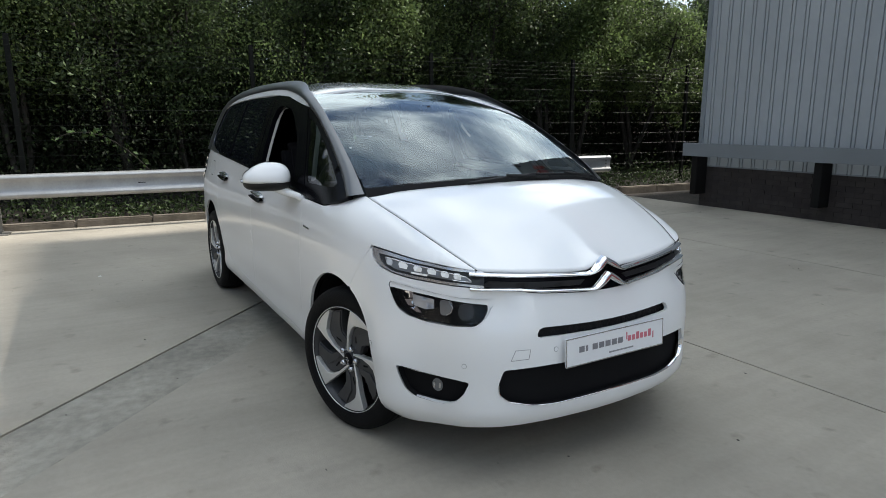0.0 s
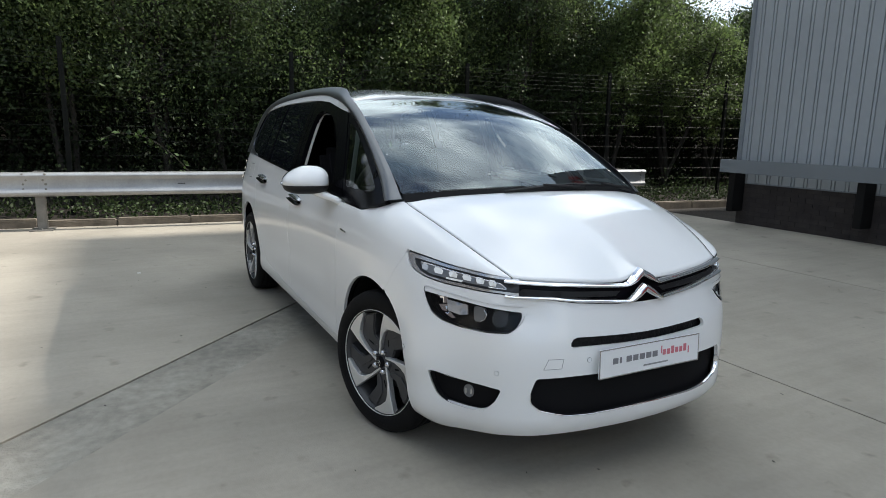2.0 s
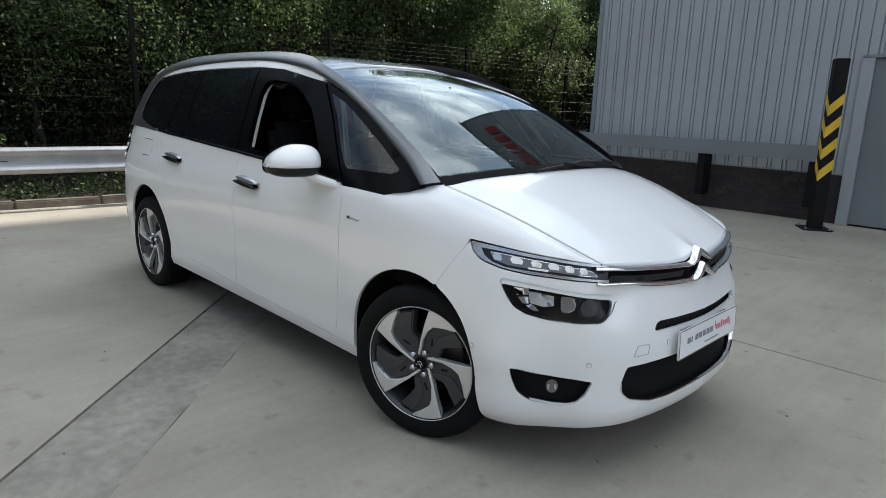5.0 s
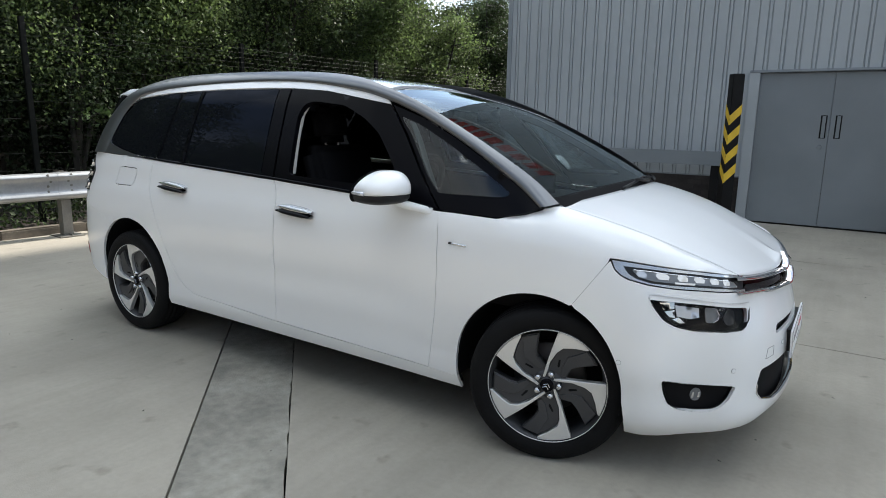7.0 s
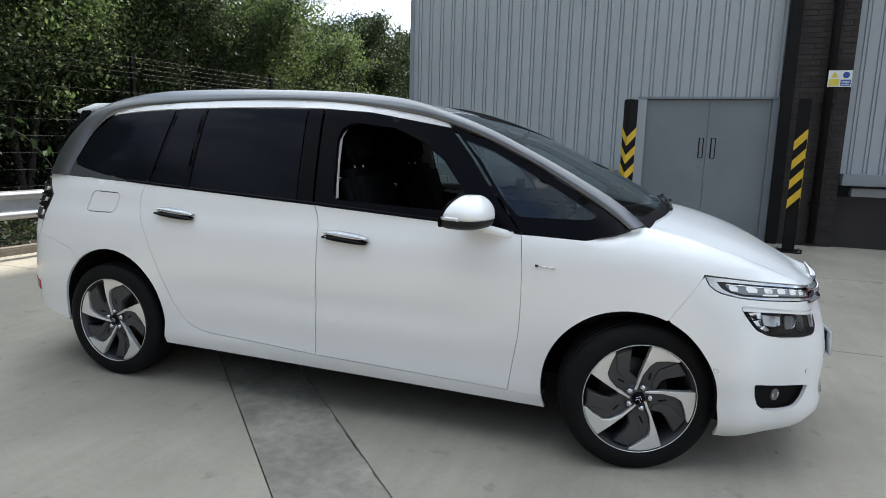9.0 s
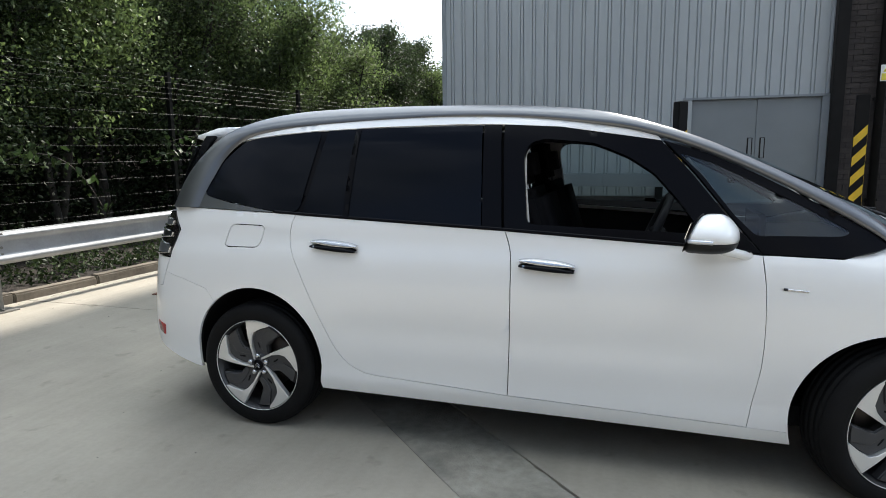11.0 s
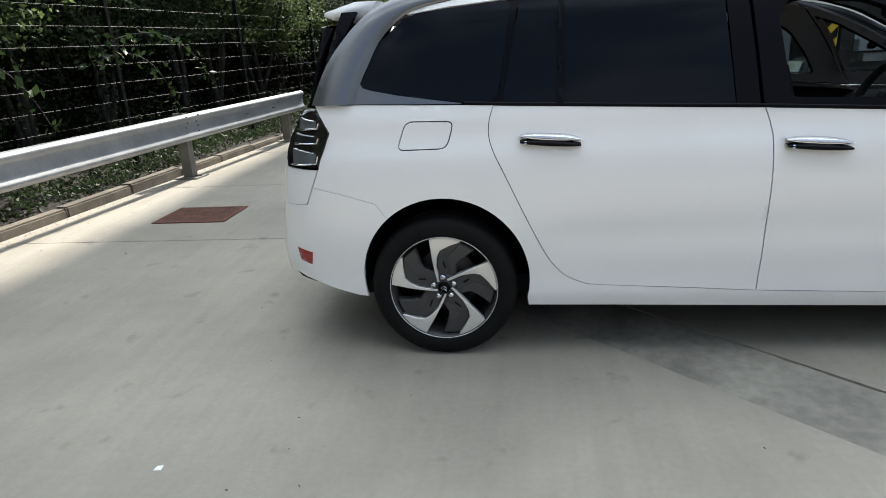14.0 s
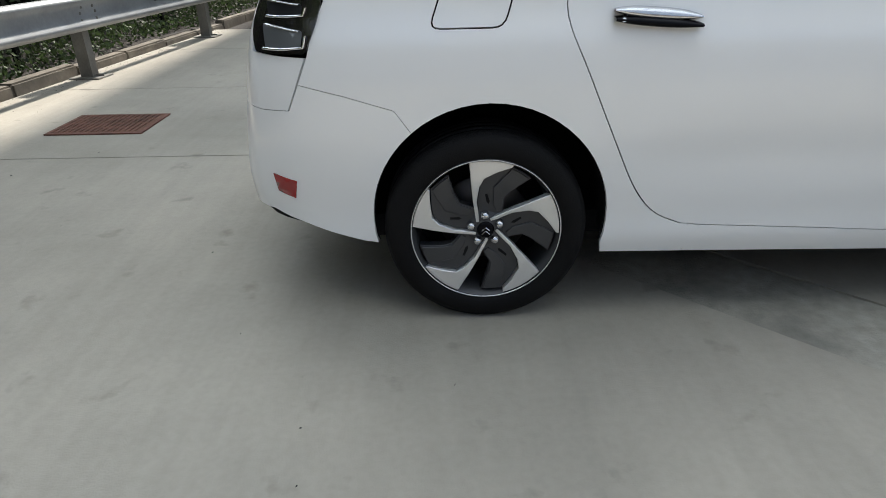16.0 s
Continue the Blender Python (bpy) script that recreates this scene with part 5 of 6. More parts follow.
mouth = part("lower_grille", patch([(0.83, 0.29), (S_FRONT, 0.28), (S_FRONT, 0.50), (0.83, 0.50)], both=True, out=-0.04, gap=0, depth=0), GRILLE_BLACK, car, smooth=True)
low_lip = [tuple(p) for p in mouth_open if p[1] < 0.40] + [(S_FRONT, 0.310)]
part("chrome_lip", bar(low_lip, 0.0030, both=True, lift=0.0, out=0.004), CHROME, mouth, "chrome lip under the grille", smooth=True)
part("tow_cover", bar([(0.902, 0.492), (0.921, 0.529), (0.981, 0.528), (0.973, 0.493), (0.902, 0.492)], 0.0013, out=0.0008, lift=0.0003), SENSOR_EDGE, front_bumper)


def registration_plate():
    plate = part("plate", boxed(-0.004, 0.004, -0.26, 0.26, -0.0555, 0.0555, bevel=0.002), PLATE_WHITE, car, "white dealer plate with grey and red print")
    plate.matrix_basis = Matrix.Translation((0.832, 0.003, 0.503)) @ pose(0, 0, 0, 0, -3, 0)
    edge = bmesh.new()
    for y0, y1, z0, z1 in ((-0.26, 0.26, 0.0515, 0.0555), (-0.26, 0.26, -0.0555, -0.0515), (-0.26, -0.256, -0.0515, 0.0515), (0.256, 0.26, -0.0515, 0.0515)):
        box(edge, 0.004, 0.0052, y0, y1, z0, z1)
    part("plate_border", edge, DULL_CHROME, plate)
    # the maker's word as plain bars, then the red word and the small line under it
    for k in range(7):
        part("print_bar", boxed(0.0042, 0.005, -0.195 + k * 0.0335, -0.195 + k * 0.0335 + (0.010 if k == 1 else 0.026), -0.006, 0.017), PLATE_GREY, plate)
    for k in range(6):
        part("red_print_bar", boxed(0.0042, 0.005, 0.060 + k * 0.0225, 0.060 + k * 0.0225 + 0.016, -0.006, 0.016 if k in (0, 1, 3, 4) else 0.024), PLATE_PINK, plate)
    part("red_print_hook", boxed(0.0042, 0.005, 0.050, 0.056, 0.002, 0.032), PLATE_PINK, plate)
    part("red_print_hook", boxed(0.0042, 0.005, 0.198, 0.204, -0.016, 0.012), PLATE_PINK, plate)
    part("small_print_bar", boxed(0.0042, 0.005, -0.04, 0.09, -0.036, -0.030), PILLAR_GREY, plate)
    part("plate_holder", boxed(-0.06, -0.0045, -0.2, 0.2, -0.045, 0.045), BLACK_PLASTIC, plate)


registration_plate()

# ---- tail lamps and rear details ----
for flip in (False, True):
    tail = part("tail_lamp", patch(fillet([(-3.395, 1.108), (-3.345, 1.06), (-3.314, 1.012), (-3.338, 0.94), (-3.368, 0.870), (-3.58, 0.866), (-3.66, 0.95), (-3.62, 1.07)], 0.012), mirror=flip, out=0.006, gap=0.001), LAMP_SMOKE, car, smooth=True)
    for z, h in ((1.052, 0.024), (0.990, 0.022), (0.915, 0.034)):
        ring = fillet([(-3.375, z + h * 0.55), (-3.380, z - h * 0.8), (-3.52, z - h), (-3.55, z + h)], 0.012)
        part("light_tray", patch(ring, mirror=flip, out=0.0075, gap=0, depth=0.006, step=0.02), LAMP_GREY if z != 0.990 else LAMP_HOUSING, tail, smooth=True)
        part("light_guide", bar([(-3.365, z + h * 0.2), (-3.372, z - h * 0.75), (-3.45, z - h * 0.95), (-3.53, z - h)], 0.0045, out=0.005, lift=0.010, mirror=flip), CHROME, tail, smooth=True)
        part("light_guide", bar([(-3.385, z + h * 0.5), (-3.45, z + h * 0.75), (-3.53, z + h * 0.9)], 0.003, out=0.004, lift=0.010, mirror=flip), DULL_CHROME, tail, smooth=True)
    part("red_reflector", patch([(-3.438, 0.487), (-3.451, 0.428), (-3.517, 0.445), (-3.530, 0.502)], mirror=flip, out=0.003, gap=0, step=0.02), LAMP_RED, car, smooth=True)
spoiler = bmesh.new()
prof = [(-3.10, 1.560), (-3.20, 1.562), (-3.345, 1.525), (-3.35, 1.510), (-3.30, 1.492), (-3.18, 1.47)]
rows_ = []
for k in range(13):
    y = -0.52 + 1.04 * k / 12
    w = 1 - 0.35 * (abs(y) / 0.52) ** 3
    rows_.append([spoiler.verts.new((-3.1 + (x + 3.1) * (0.85 + 0.15 * w) - 0.05 * (1 - (y / 0.52) ** 2), y, z - 0.02 * (y / 0.52) ** 2)) for x, z in prof])
for a, b in zip(rows_, rows_[1:]):
    for i in range(len(prof)):
        j = (i + 1) % len(prof)
        spoiler.faces.new((a[i], a[j], b[j], b[i]))
spoiler.faces.new(rows_[0][::-1])
spoiler.faces.new(rows_[-1])
bmesh.ops.recalc_face_normals(spoiler, faces=spoiler.faces[:])
part("roof_spoiler", spoiler, PAINT, car, smooth=True)
part("spoiler_fin", patch([(-3.20, 1.50), (-3.28, 1.50), (-3.40, 1.16), (-3.385, 1.16)], out=-0.004, gap=0), GLOSS_BLACK, car, smooth=True)

# ---- door handles, badges, mirrors ----
def door_handle(parent, a0, z0, a1, z1, flip):
    mid = [(a0, z0), ((a0 + a1) / 2, (z0 + z1) / 2 - 0.001), (a1, z1)]
    taper = lambda u: 0.0135 * (1 - 0.55 * np.abs(2 * u - 1) ** 3)
    grip = part("handle", bar(mid, taper, out=0.022, lift=0.012, mirror=flip), GLOSS_BLACK, parent, "black door handle with chrome top", smooth=True)
    part("handle_trim", bar([(p[0], p[1] + 0.0215) for p in mid], lambda u: 0.0165 * (1 - 0.75 * np.abs(2 * u - 1) ** 3), out=0.013, lift=0.013, mirror=flip), SATIN_CHROME, grip, smooth=True)
    part("key_lock", patch([(a0 + 0.022 + 0.006 * math.cos(k * math.pi / 4), z0 - 0.001 + 0.006 * math.sin(k * math.pi / 4)) for k in range(8)], mirror=flip, out=0.033, gap=0, depth=0.004, step=0.02), CHROME, grip)


door_handle(front_door_r, -1.475, 0.906, -1.237, 0.888, False)
door_handle(rear_door_r, -2.495, 0.957, -2.253, 0.938, False)
badge = part("side_badge", bar([(-0.440, 0.857), (-0.425, 0.856)], 0.0062, out=0.003, lift=0.002), LAMP_HOUSING, car, "small dark and chrome side badge", smooth=True)
part("badge_letters", bar([(-0.424, 0.856), (-0.352, 0.852)], 0.0042, out=0.003, lift=0.002), DULL_CHROME, badge, smooth=True)


def wing_mirror(flip):
    sign = 1 if flip else -1
    m = Matrix.Translation((-0.725, sign * 0.918, 1.066)) @ pose(0, 0, 0, 0, 0, -14 * -sign)

    def shell(z_cut_lo, z_cut_hi, grow):
        bm = bmesh.new()
        bmesh.ops.create_uvsphere(bm, u_segments=48, v_segments=32, radius=1)
        sq = lambda q, e: math.copysign(abs(q) ** e, q)
        for v in bm.verts:
            x, y, z = v.co
            x2 = 0.104 * sq(x, 0.80) if x > 0 else -0.070 * abs(x) ** 0.35
            y2, z2 = sq(y, 0.80 if sign * y > 0 else 0.60), sq(z, 0.80 if z > 0 else 0.55)
            outer = max(0.0, sign * y2)
            fall = 1.08 - 0.46 * outer ** 1.4 - 0.34 * max(0.0, x2 / 0.104) ** 1.6
            zz = z2 * (0.080 * fall if z > 0 else 0.062) * grow
            zz = max(z_cut_lo, min(z_cut_hi, zz))
            v.co = Vector(((x2 + (0.34 * zz if x2 < 0 else 0.34 * zz * (1 - x2 / 0.104))) * grow, y2 * 0.120 * grow, zz))
        return bm
    cap = part("mirror_shell", shell(-0.012, 1, 1.0), PAINT, car, "white mirror shell", smooth=True)
    cap.matrix_basis = m
    low = part("mirror_base", shell(-1, -0.013, 0.985), BLACK_PLASTIC, car, "black lower mirror housing", smooth=True)
    low.matrix_basis = m
    sig = bmesh.new()
    tube(sig, [(0.104 * math.copysign(abs(math.cos(a)) ** 0.75, math.cos(a)) if math.cos(a) > 0 else -0.070 * abs(math.cos(a)) ** 0.35, sign * 0.121 * math.sin(a) ** 0.80, -0.006) for a in [radians(78 + 5.4 * k) for k in range(12)]], 0.0085, 8)
    ob = part("indicator", sig, LAMP_CLEAR, cap, smooth=True)
    rim = shell(-0.050, 1, 1.01)
    for v in rim.verts:
        v.co.x = min(v.co.x, -0.060 + 0.34 * v.co.z)
    part("mirror_bezel", rim, BLACK_PLASTIC, cap, "black rim round the mirror glass", smooth=True)
    part("mirror_glass", boxed(-0.0725, -0.070, -0.066, 0.066, -0.030, 0.036, bevel=0.001), CHROME, cap).matrix_basis = pose(0, 0, 0, 0, 18.8, 0)
    foot = bmesh.new()
    tube(foot, [(-0.70, sign * 0.90, 1.035), (-0.66, sign * 0.85, 1.005), (-0.60, sign * 0.80, 0.985), (-0.56, sign * 0.775, 0.972)], [0.026, 0.020, 0.018, 0.020], 10)
    part("mirror_arm", foot, PAINT, car, smooth=True)


wing_mirror(False)
wing_mirror(True)


# ---- wheels ----
def flat_plate(bm, outline, y_face, y_back, bevel=0.004, dish=None):
    """A plate in the wheel's plane, its face towards -y, edges eased; dish moves it back with the radius."""
    pts = densify(outline, 0.012)
    inner = shrink(np.array(pts), bevel)
    dish = dish or (lambda r: 0.0)
    at = lambda p, y: (p[0], y + dish(math.hypot(p[0], p[1])), p[1])
    a = [bm.verts.new(at(p, y_face)) for p in inner]
    b = [bm.verts.new(at(p, y_face + bevel)) for p in pts]
    c = [bm.verts.new(at(p, y_back)) for p in pts]
    n = len(pts)
    faces = [bm.faces.new(a)]
    for k in range(n):
        j = (k + 1) % n
        faces += [bm.faces.new((a[k], b[k], b[j], a[j])), bm.faces.new((b[k], c[k], c[j], b[j]))]
    bmesh.ops.recalc_face_normals(bm, faces=faces)
    bmesh.ops.triangulate(bm, faces=[faces[0]])


def make_wheel(name):
    """Outer face towards -y, hub at the origin."""
    wheel = thing(name, "", "")
    tyre_profile = [(0.238, -0.095), (0.248, -0.104), (0.266, -0.110), (0.29, -0.108), (0.308, -0.100), (0.319, -0.086), (0.3235, -0.070)]
    tyre_profile += [(0.3245, -0.062), (0.3175, -0.060), (0.3175, -0.052), (0.3255, -0.050), (0.326, -0.024), (0.319, -0.022), (0.319, -0.014), (0.3265, -0.012)]
    tyre_profile += [(r, -o) for r, o in tyre_profile[::-1]]
    tyre = part("tyre", lathe(bmesh.new(), tyre_profile, 72), RUBBER, wheel, smooth=True)
    treads = bmesh.new()
    for k in range(60):
        a = 2 * math.pi * k / 60
        box(treads, 0.306, 0.3190, -0.086, -0.068, -0.0115, 0.0115, m=Matrix.Rotation(a, 4, "Y"))
    tagged(part("tread", treads, RUBBER, tyre), kind="stuff")
    rim = part("rim", lathe(bmesh.new(), [(0.236, -0.100), (0.2415, -0.102), (0.2425, -0.098), (0.238, -0.090), (0.228, -0.080), (0.220, -0.03), (0.212, 0.04), (0.226, 0.085), (0.238, 0.095)], 72), ALLOY_DARK, wheel, smooth=True)
    part("rim_edge", lathe(bmesh.new(), [(0.2365, -0.0990), (0.2372, -0.1020), (0.2392, -0.1026), (0.2402, -0.100)], 72), ALLOY, rim, smooth=True)
    part("brake_disc", lathe(bmesh.new(), [(0.05, 0.01), (0.145, 0.01), (0.15, 0.02), (0.15, 0.035), (0.05, 0.035)], 40), BRAKE, wheel, smooth=True)
    part("barrel_back", lathe(bmesh.new(), [(0.0, 0.055), (0.217, 0.055)], 40), LINER, wheel)
    dish = lambda r: 0.022 * max(0.0, 1 - r / 0.17) ** 1.2
    spoke = [(0.2345 * math.cos(radians(a)), 0.2345 * math.sin(radians(a))) for a in range(69, 103, 3)]
    spoke += [(-0.0540, 0.2280), (-0.0480, 0.160), (-0.0415, 0.0976), (-0.034, 0.050), (-0.030, 0.024), (-0.020, 0.024), (-0.0225, 0.050), (-0.0295, 0.0976), (-0.0225, 0.148), (-0.0080, 0.176), (0.034, 0.1965), (0.0780, 0.2105)]
    insert = [(0.0811, 0.2090), (0.112, 0.191), (0.1400, 0.1700), (0.0811, 0.1290), (0.0590, 0.1060), (0.0550, 0.0560), (0.032, 0.030), (-0.018, 0.030), (-0.0270, 0.0976), (-0.0205, 0.147), (-0.0060, 0.174), (0.035, 0.194)]
    step_plate = [(0.0790, 0.2045), (0.110, 0.187), (0.1330, 0.1695), (0.0780, 0.1310), (0.0550, 0.1080), (0.0510, 0.0640), (0.034, 0.060), (0.0225, 0.0870), (0.0230, 0.1440)]
    # outline of a black plate that stands in for a shaded opening
    slot = [(-0.004, 0.118), (0.004, 0.122), (0.014, 0.094), (0.010, 0.082), (0.002, 0.090)]
    for k in range(5):
        turn = Matrix.Rotation(radians(72 * k), 4, "Y")
        for nm, line, face, back, mat in (("spoke", spoke, -0.096, -0.07, ALLOY), ("spoke_insert", insert, -0.080, -0.045, ALLOY_DARK), ("insert_step", step_plate, -0.087, -0.078, ALLOY_DARK), ("insert_slot", slot, -0.0815, -0.078, LINER)):
            bm = bmesh.new()
            flat_plate(bm, line, face, back, 0.0018, dish)
            bmesh.ops.transform(bm, matrix=turn, verts=bm.verts[:])
            part(nm, bm, mat, rim)
        a = radians(72 * k + 21)
        bolt = lathe(bmesh.new(), [(0.0, -0.026), (0.008, -0.025), (0.0125, -0.019), (0.0145, -0.010), (0.0145, 0.02)], 14)
        ob = part("wheel_bolt", bolt, DULL_CHROME, rim, smooth=True)
        ob.matrix_basis = pose(0.048 * math.cos(a), -0.068, 0.048 * math.sin(a))
    part("hub_face", lathe(bmesh.new(), [(0.0, -0.076), (0.045, -0.076), (0.062, -0.066), (0.075, -0.05)], 32), ALLOY_DARK, rim, smooth=True)
    part("hub_ring", lathe(bmesh.new(), [(0.026, -0.080), (0.0275, -0.083), (0.030, -0.082), (0.034, -0.07)], 32), ALLOY_DARK, rim, smooth=True)
    part("hub_cap", lathe(bmesh.new(), [(0.0, -0.092), (0.020, -0.091), (0.027, -0.087), (0.029, -0.07)], 28), GLOSS_BLACK, rim, smooth=True)
    for dz in (-0.006, 0.006):
        bm = bmesh.new()
        tube(bm, [(-0.013, -0.0925, dz - 0.007), (0, -0.0935, dz + 0.005), (0.013, -0.0925, dz - 0.007)], 0.0022, 6)
        part("cap_mark", bm, DULL_CHROME, rim)
    return wheel


TYRE_Y = 0.718
STEER = 17
wheel = make_wheel("wheel")
wheel.parent = car
wheel.matrix_basis = pose(-2.84, -TYRE_Y, 0.322, 0, 0, 0)
for x, y, spin, turn in ((0.0, -TYRE_Y, 22, STEER), (0.0, TYRE_Y, 10, 180 + STEER), (-2.84, TYRE_Y, 33, 180)):
    ob = copy_thing(wheel, pose(x, y, 0.322, 0, 0, turn) @ pose(0, 0, 0, 0, spin, 0))

# ---- underside and cabin ----
part("underbody", boxed(-3.10, 0.42, -0.56, 0.56, 0.19, 0.27, bevel=0.02), LINER, car)
part("cabin_floor", boxed(-3.3, -0.1, -0.70, 0.70, 0.262, 0.34), LINER, car)
part("exhaust", tube(bmesh.new(), [(-0.8, 0.2, 0.19), (-2.4, 0.2, 0.19), (-3.3, 0.45, 0.22)], 0.03, 10), BRAKE, car, smooth=True)


def cushion(bm, size, at, turn=0.0, bulge=0.03):
    m = Matrix.Translation(at) @ pose(0, 0, 0, 0, turn, 0)
    bmesh_tmp = bmesh.ops.create_cube(bm, size=1)["verts"]
    edges = list({e for v in bmesh_tmp for e in v.link_edges})
    for v in bmesh_tmp:
        v.co = Vector((v.co.x * size[0], v.co.y * size[1], v.co.z * size[2]))
    made = bmesh.ops.bevel(bm, geom=edges, offset=bulge, segments=4, affect="EDGES")["verts"]
    bmesh.ops.transform(bm, matrix=m, verts=list({v for v in bm.verts if v.is_valid and (v in made or v in bmesh_tmp)}))
    return bm


def car_seat(x, y, wide=0.48):
    seat = part("seat", cushion(bmesh.new(), (0.50, wide, 0.16), (x, y, 0.60), 6, 0.05), SEAT_CLOTH, car, smooth=True)
    part("backrest", cushion(bmesh.new(), (0.15, wide, 0.62), (x - 0.30, y, 0.92), -16, 0.05), SEAT_CLOTH, seat, smooth=True)
    part("headrest", cushion(bmesh.new(), (0.10, 0.25, 0.19), (x - 0.42, y, 1.33), -10, 0.04), SEAT_CLOTH, seat, smooth=True)
    for s in (-0.05, 0.05):
        part("headrest_rod", tube(bmesh.new(), [(x - 0.40, y + s, 1.18), (x - 0.415, y + s, 1.27)], 0.006, 6), DULL_CHROME, seat)


for y in (-0.38, 0.38):
    car_seat(-1.10, y)
for y in (-0.46, 0.0, 0.46):
    car_seat(-2.05, y, 0.42)
dash = bmesh.new()
prof = [(-0.62, 0.62), (-0.66, 0.80), (-0.62, 0.93), (-0.52, 0.985), (-0.25, 0.985), (-0.02, 0.99), (0.02, 0.94), (0.02, 0.62)]
ring = [[dash.verts.new((x, y, z - 0.03 * (abs(y) / 0.66) ** 3)) for x, z in prof] for y in np.linspace(-0.69, 0.69, 15)]
for a, b in zip(ring, ring[1:]):
    for i in range(len(prof)):
        j = (i + 1) % len(prof)
        dash.faces.new((a[i], a[j], b[j], b[i]))
dash.faces.new(ring[0][::-1])
dash.faces.new(ring[-1])
bmesh.ops.recalc_face_normals(dash, faces=dash.faces[:])
dashboard = part("dashboard", dash, DASH, car, smooth=True)
part("instrument_screen", boxed(-0.44, -0.41, -0.22, 0.22, 0.97, 1.085, bevel=0.006), GLOSS_BLACK, dashboard)
wheel_bm = bmesh.new()
ringpts = [(0.19 * math.cos(a) * 1.0, 0.19 * math.sin(a)) for a in np.linspace(0, 2 * math.pi, 41)]
tube(wheel_bm, [(0, a, b) for a, b in ringpts], 0.019, 8, cap=False)
for a in (0, 180, 270):
    c, s = math.cos(radians(a)), math.sin(radians(a))
    tube(wheel_bm, [(0.03, 0.04 * c, 0.04 * s), (0.005, 0.185 * c, 0.185 * s)], [0.022, 0.014], 6)
cushion(wheel_bm, (0.05, 0.14, 0.12), (0.025, 0, 0), 0, 0.02)
steer = part("steering_wheel", wheel_bm, DASH, car, smooth=True)
steer.matrix_basis = pose(-0.925, -0.37, 1.008, 0, 24, 0)
part("steering_column", tube(bmesh.new(), [(-0.895, -0.37, 0.985), (-0.5, -0.37, 0.84)], 0.04, 8), DASH, car, smooth=True)
for flip in (False, True):
    part("door_lining", patch([(-1.52, 0.45), (-0.53, 0.42), (-0.53, 0.96), (-0.78, 0.985), (-1.13, 1.005), (-1.54, 1.03)], mirror=flip, out=-0.05, gap=0), DASH, car, smooth=True)
    part("pillar_lining", bar([(-0.585, 1.06), (-0.655, 1.16), (-0.735, 1.28), (-0.80, 1.36)], 0.009, lift=-0.045, out=0.008, mirror=flip), HEADLINER, car, "pale window pillar lining", smooth=True)
    part("centre_post_lining", patch([(-1.66, 1.04), (-1.56, 1.04), (-1.54, 1.48), (-1.66, 1.49)], mirror=flip, out=-0.04, gap=0), LINER, car)
    if not flip:
        continue
    part("window_frame_lining", patch(frame_front, holes=[open_front], mirror=flip, out=-0.04, gap=0, depth=0, step=0.03), PILLAR_GREY, car, smooth=True)
    part("quarter_frame_lining", patch(fix_line, holes=[fix_pane], mirror=flip, out=-0.034, gap=0, depth=0, step=0.03), PILLAR_GREY, car, smooth=True)
inner_mirror = part("interior_mirror", cushion(bmesh.new(), (0.025, 0.24, 0.07), (-0.72, 0, 1.385), -10, 0.012), DASH, car, smooth=True)
part("mirror_stem", tube(bmesh.new(), [(-0.70, 0, 1.40), (-0.66, 0, 1.43)], 0.012, 6), DASH, inner_mirror)
for u0, u1, v0, v1 in ((0.34, 0.66, 0.045, 0.080), (0.64, 0.93, 0.075, 0.072)):
    pts = [screen_fn(u0 + (u1 - u0) * k / 10, v0 + (v1 - v0) * (k / 10) - 0.05) + np.array([0.012, 0, 0.014]) for k in range(11)]
    arm = part("wiper", tube(bmesh.new(), [tuple(p) for p in pts], 0.007, 6), BLACK_PLASTIC, car, smooth=True)
    root = [screen_fn(u1 + 0.03, 0.012) + np.array([0.012, 0, 0.008]), pts[5] + np.array([0.004, 0, 0.012])]
    part("wiper_arm", tube(bmesh.new(), [tuple(p) for p in root], [0.012, 0.006], 6), BLACK_PLASTIC, arm, smooth=True)


# ---- trees and undergrowth ----
def leaf_quads(rng, centres, size, spread, droop=0.3):
    """Small bent leaves, two triangles each side of the rib, round the given centres."""
    n = len(centres)
    c = np.asarray(centres)
    c = c + rng.normal(0, spread, (n, 3))
    d = rng.normal(0, 1, (n, 3))
    d[:, 2] -= droop
    d /= np.linalg.norm(d, axis=1)[:, None]
    w = np.cross(d, rng.normal(0, 1, (n, 3)))
    w /= np.linalg.norm(w, axis=1)[:, None] + 1e-9
    nrm = np.cross(d, w)
    ln = (size * rng.uniform(0.6, 1.35, n))[:, None]
    a, tip = c - d * ln * 0.5, c + d * ln * 0.5 - nrm * ln * 0.12
    l, r = c + w * ln * 0.30, c - w * ln * 0.30
    verts = np.stack([a, l, tip, r], 1).reshape(-1, 3)
    faces = np.arange(n * 4).reshape(-1, 4)
    return verts, faces


def mesh_of(name, verts, faces, mat):
    me = bpy.data.meshes.new(name)
    me.from_pydata([tuple(map(float, v)) for v in verts], [], [tuple(map(int, f)) for f in faces])
    me.materials.append(mat)
    return me


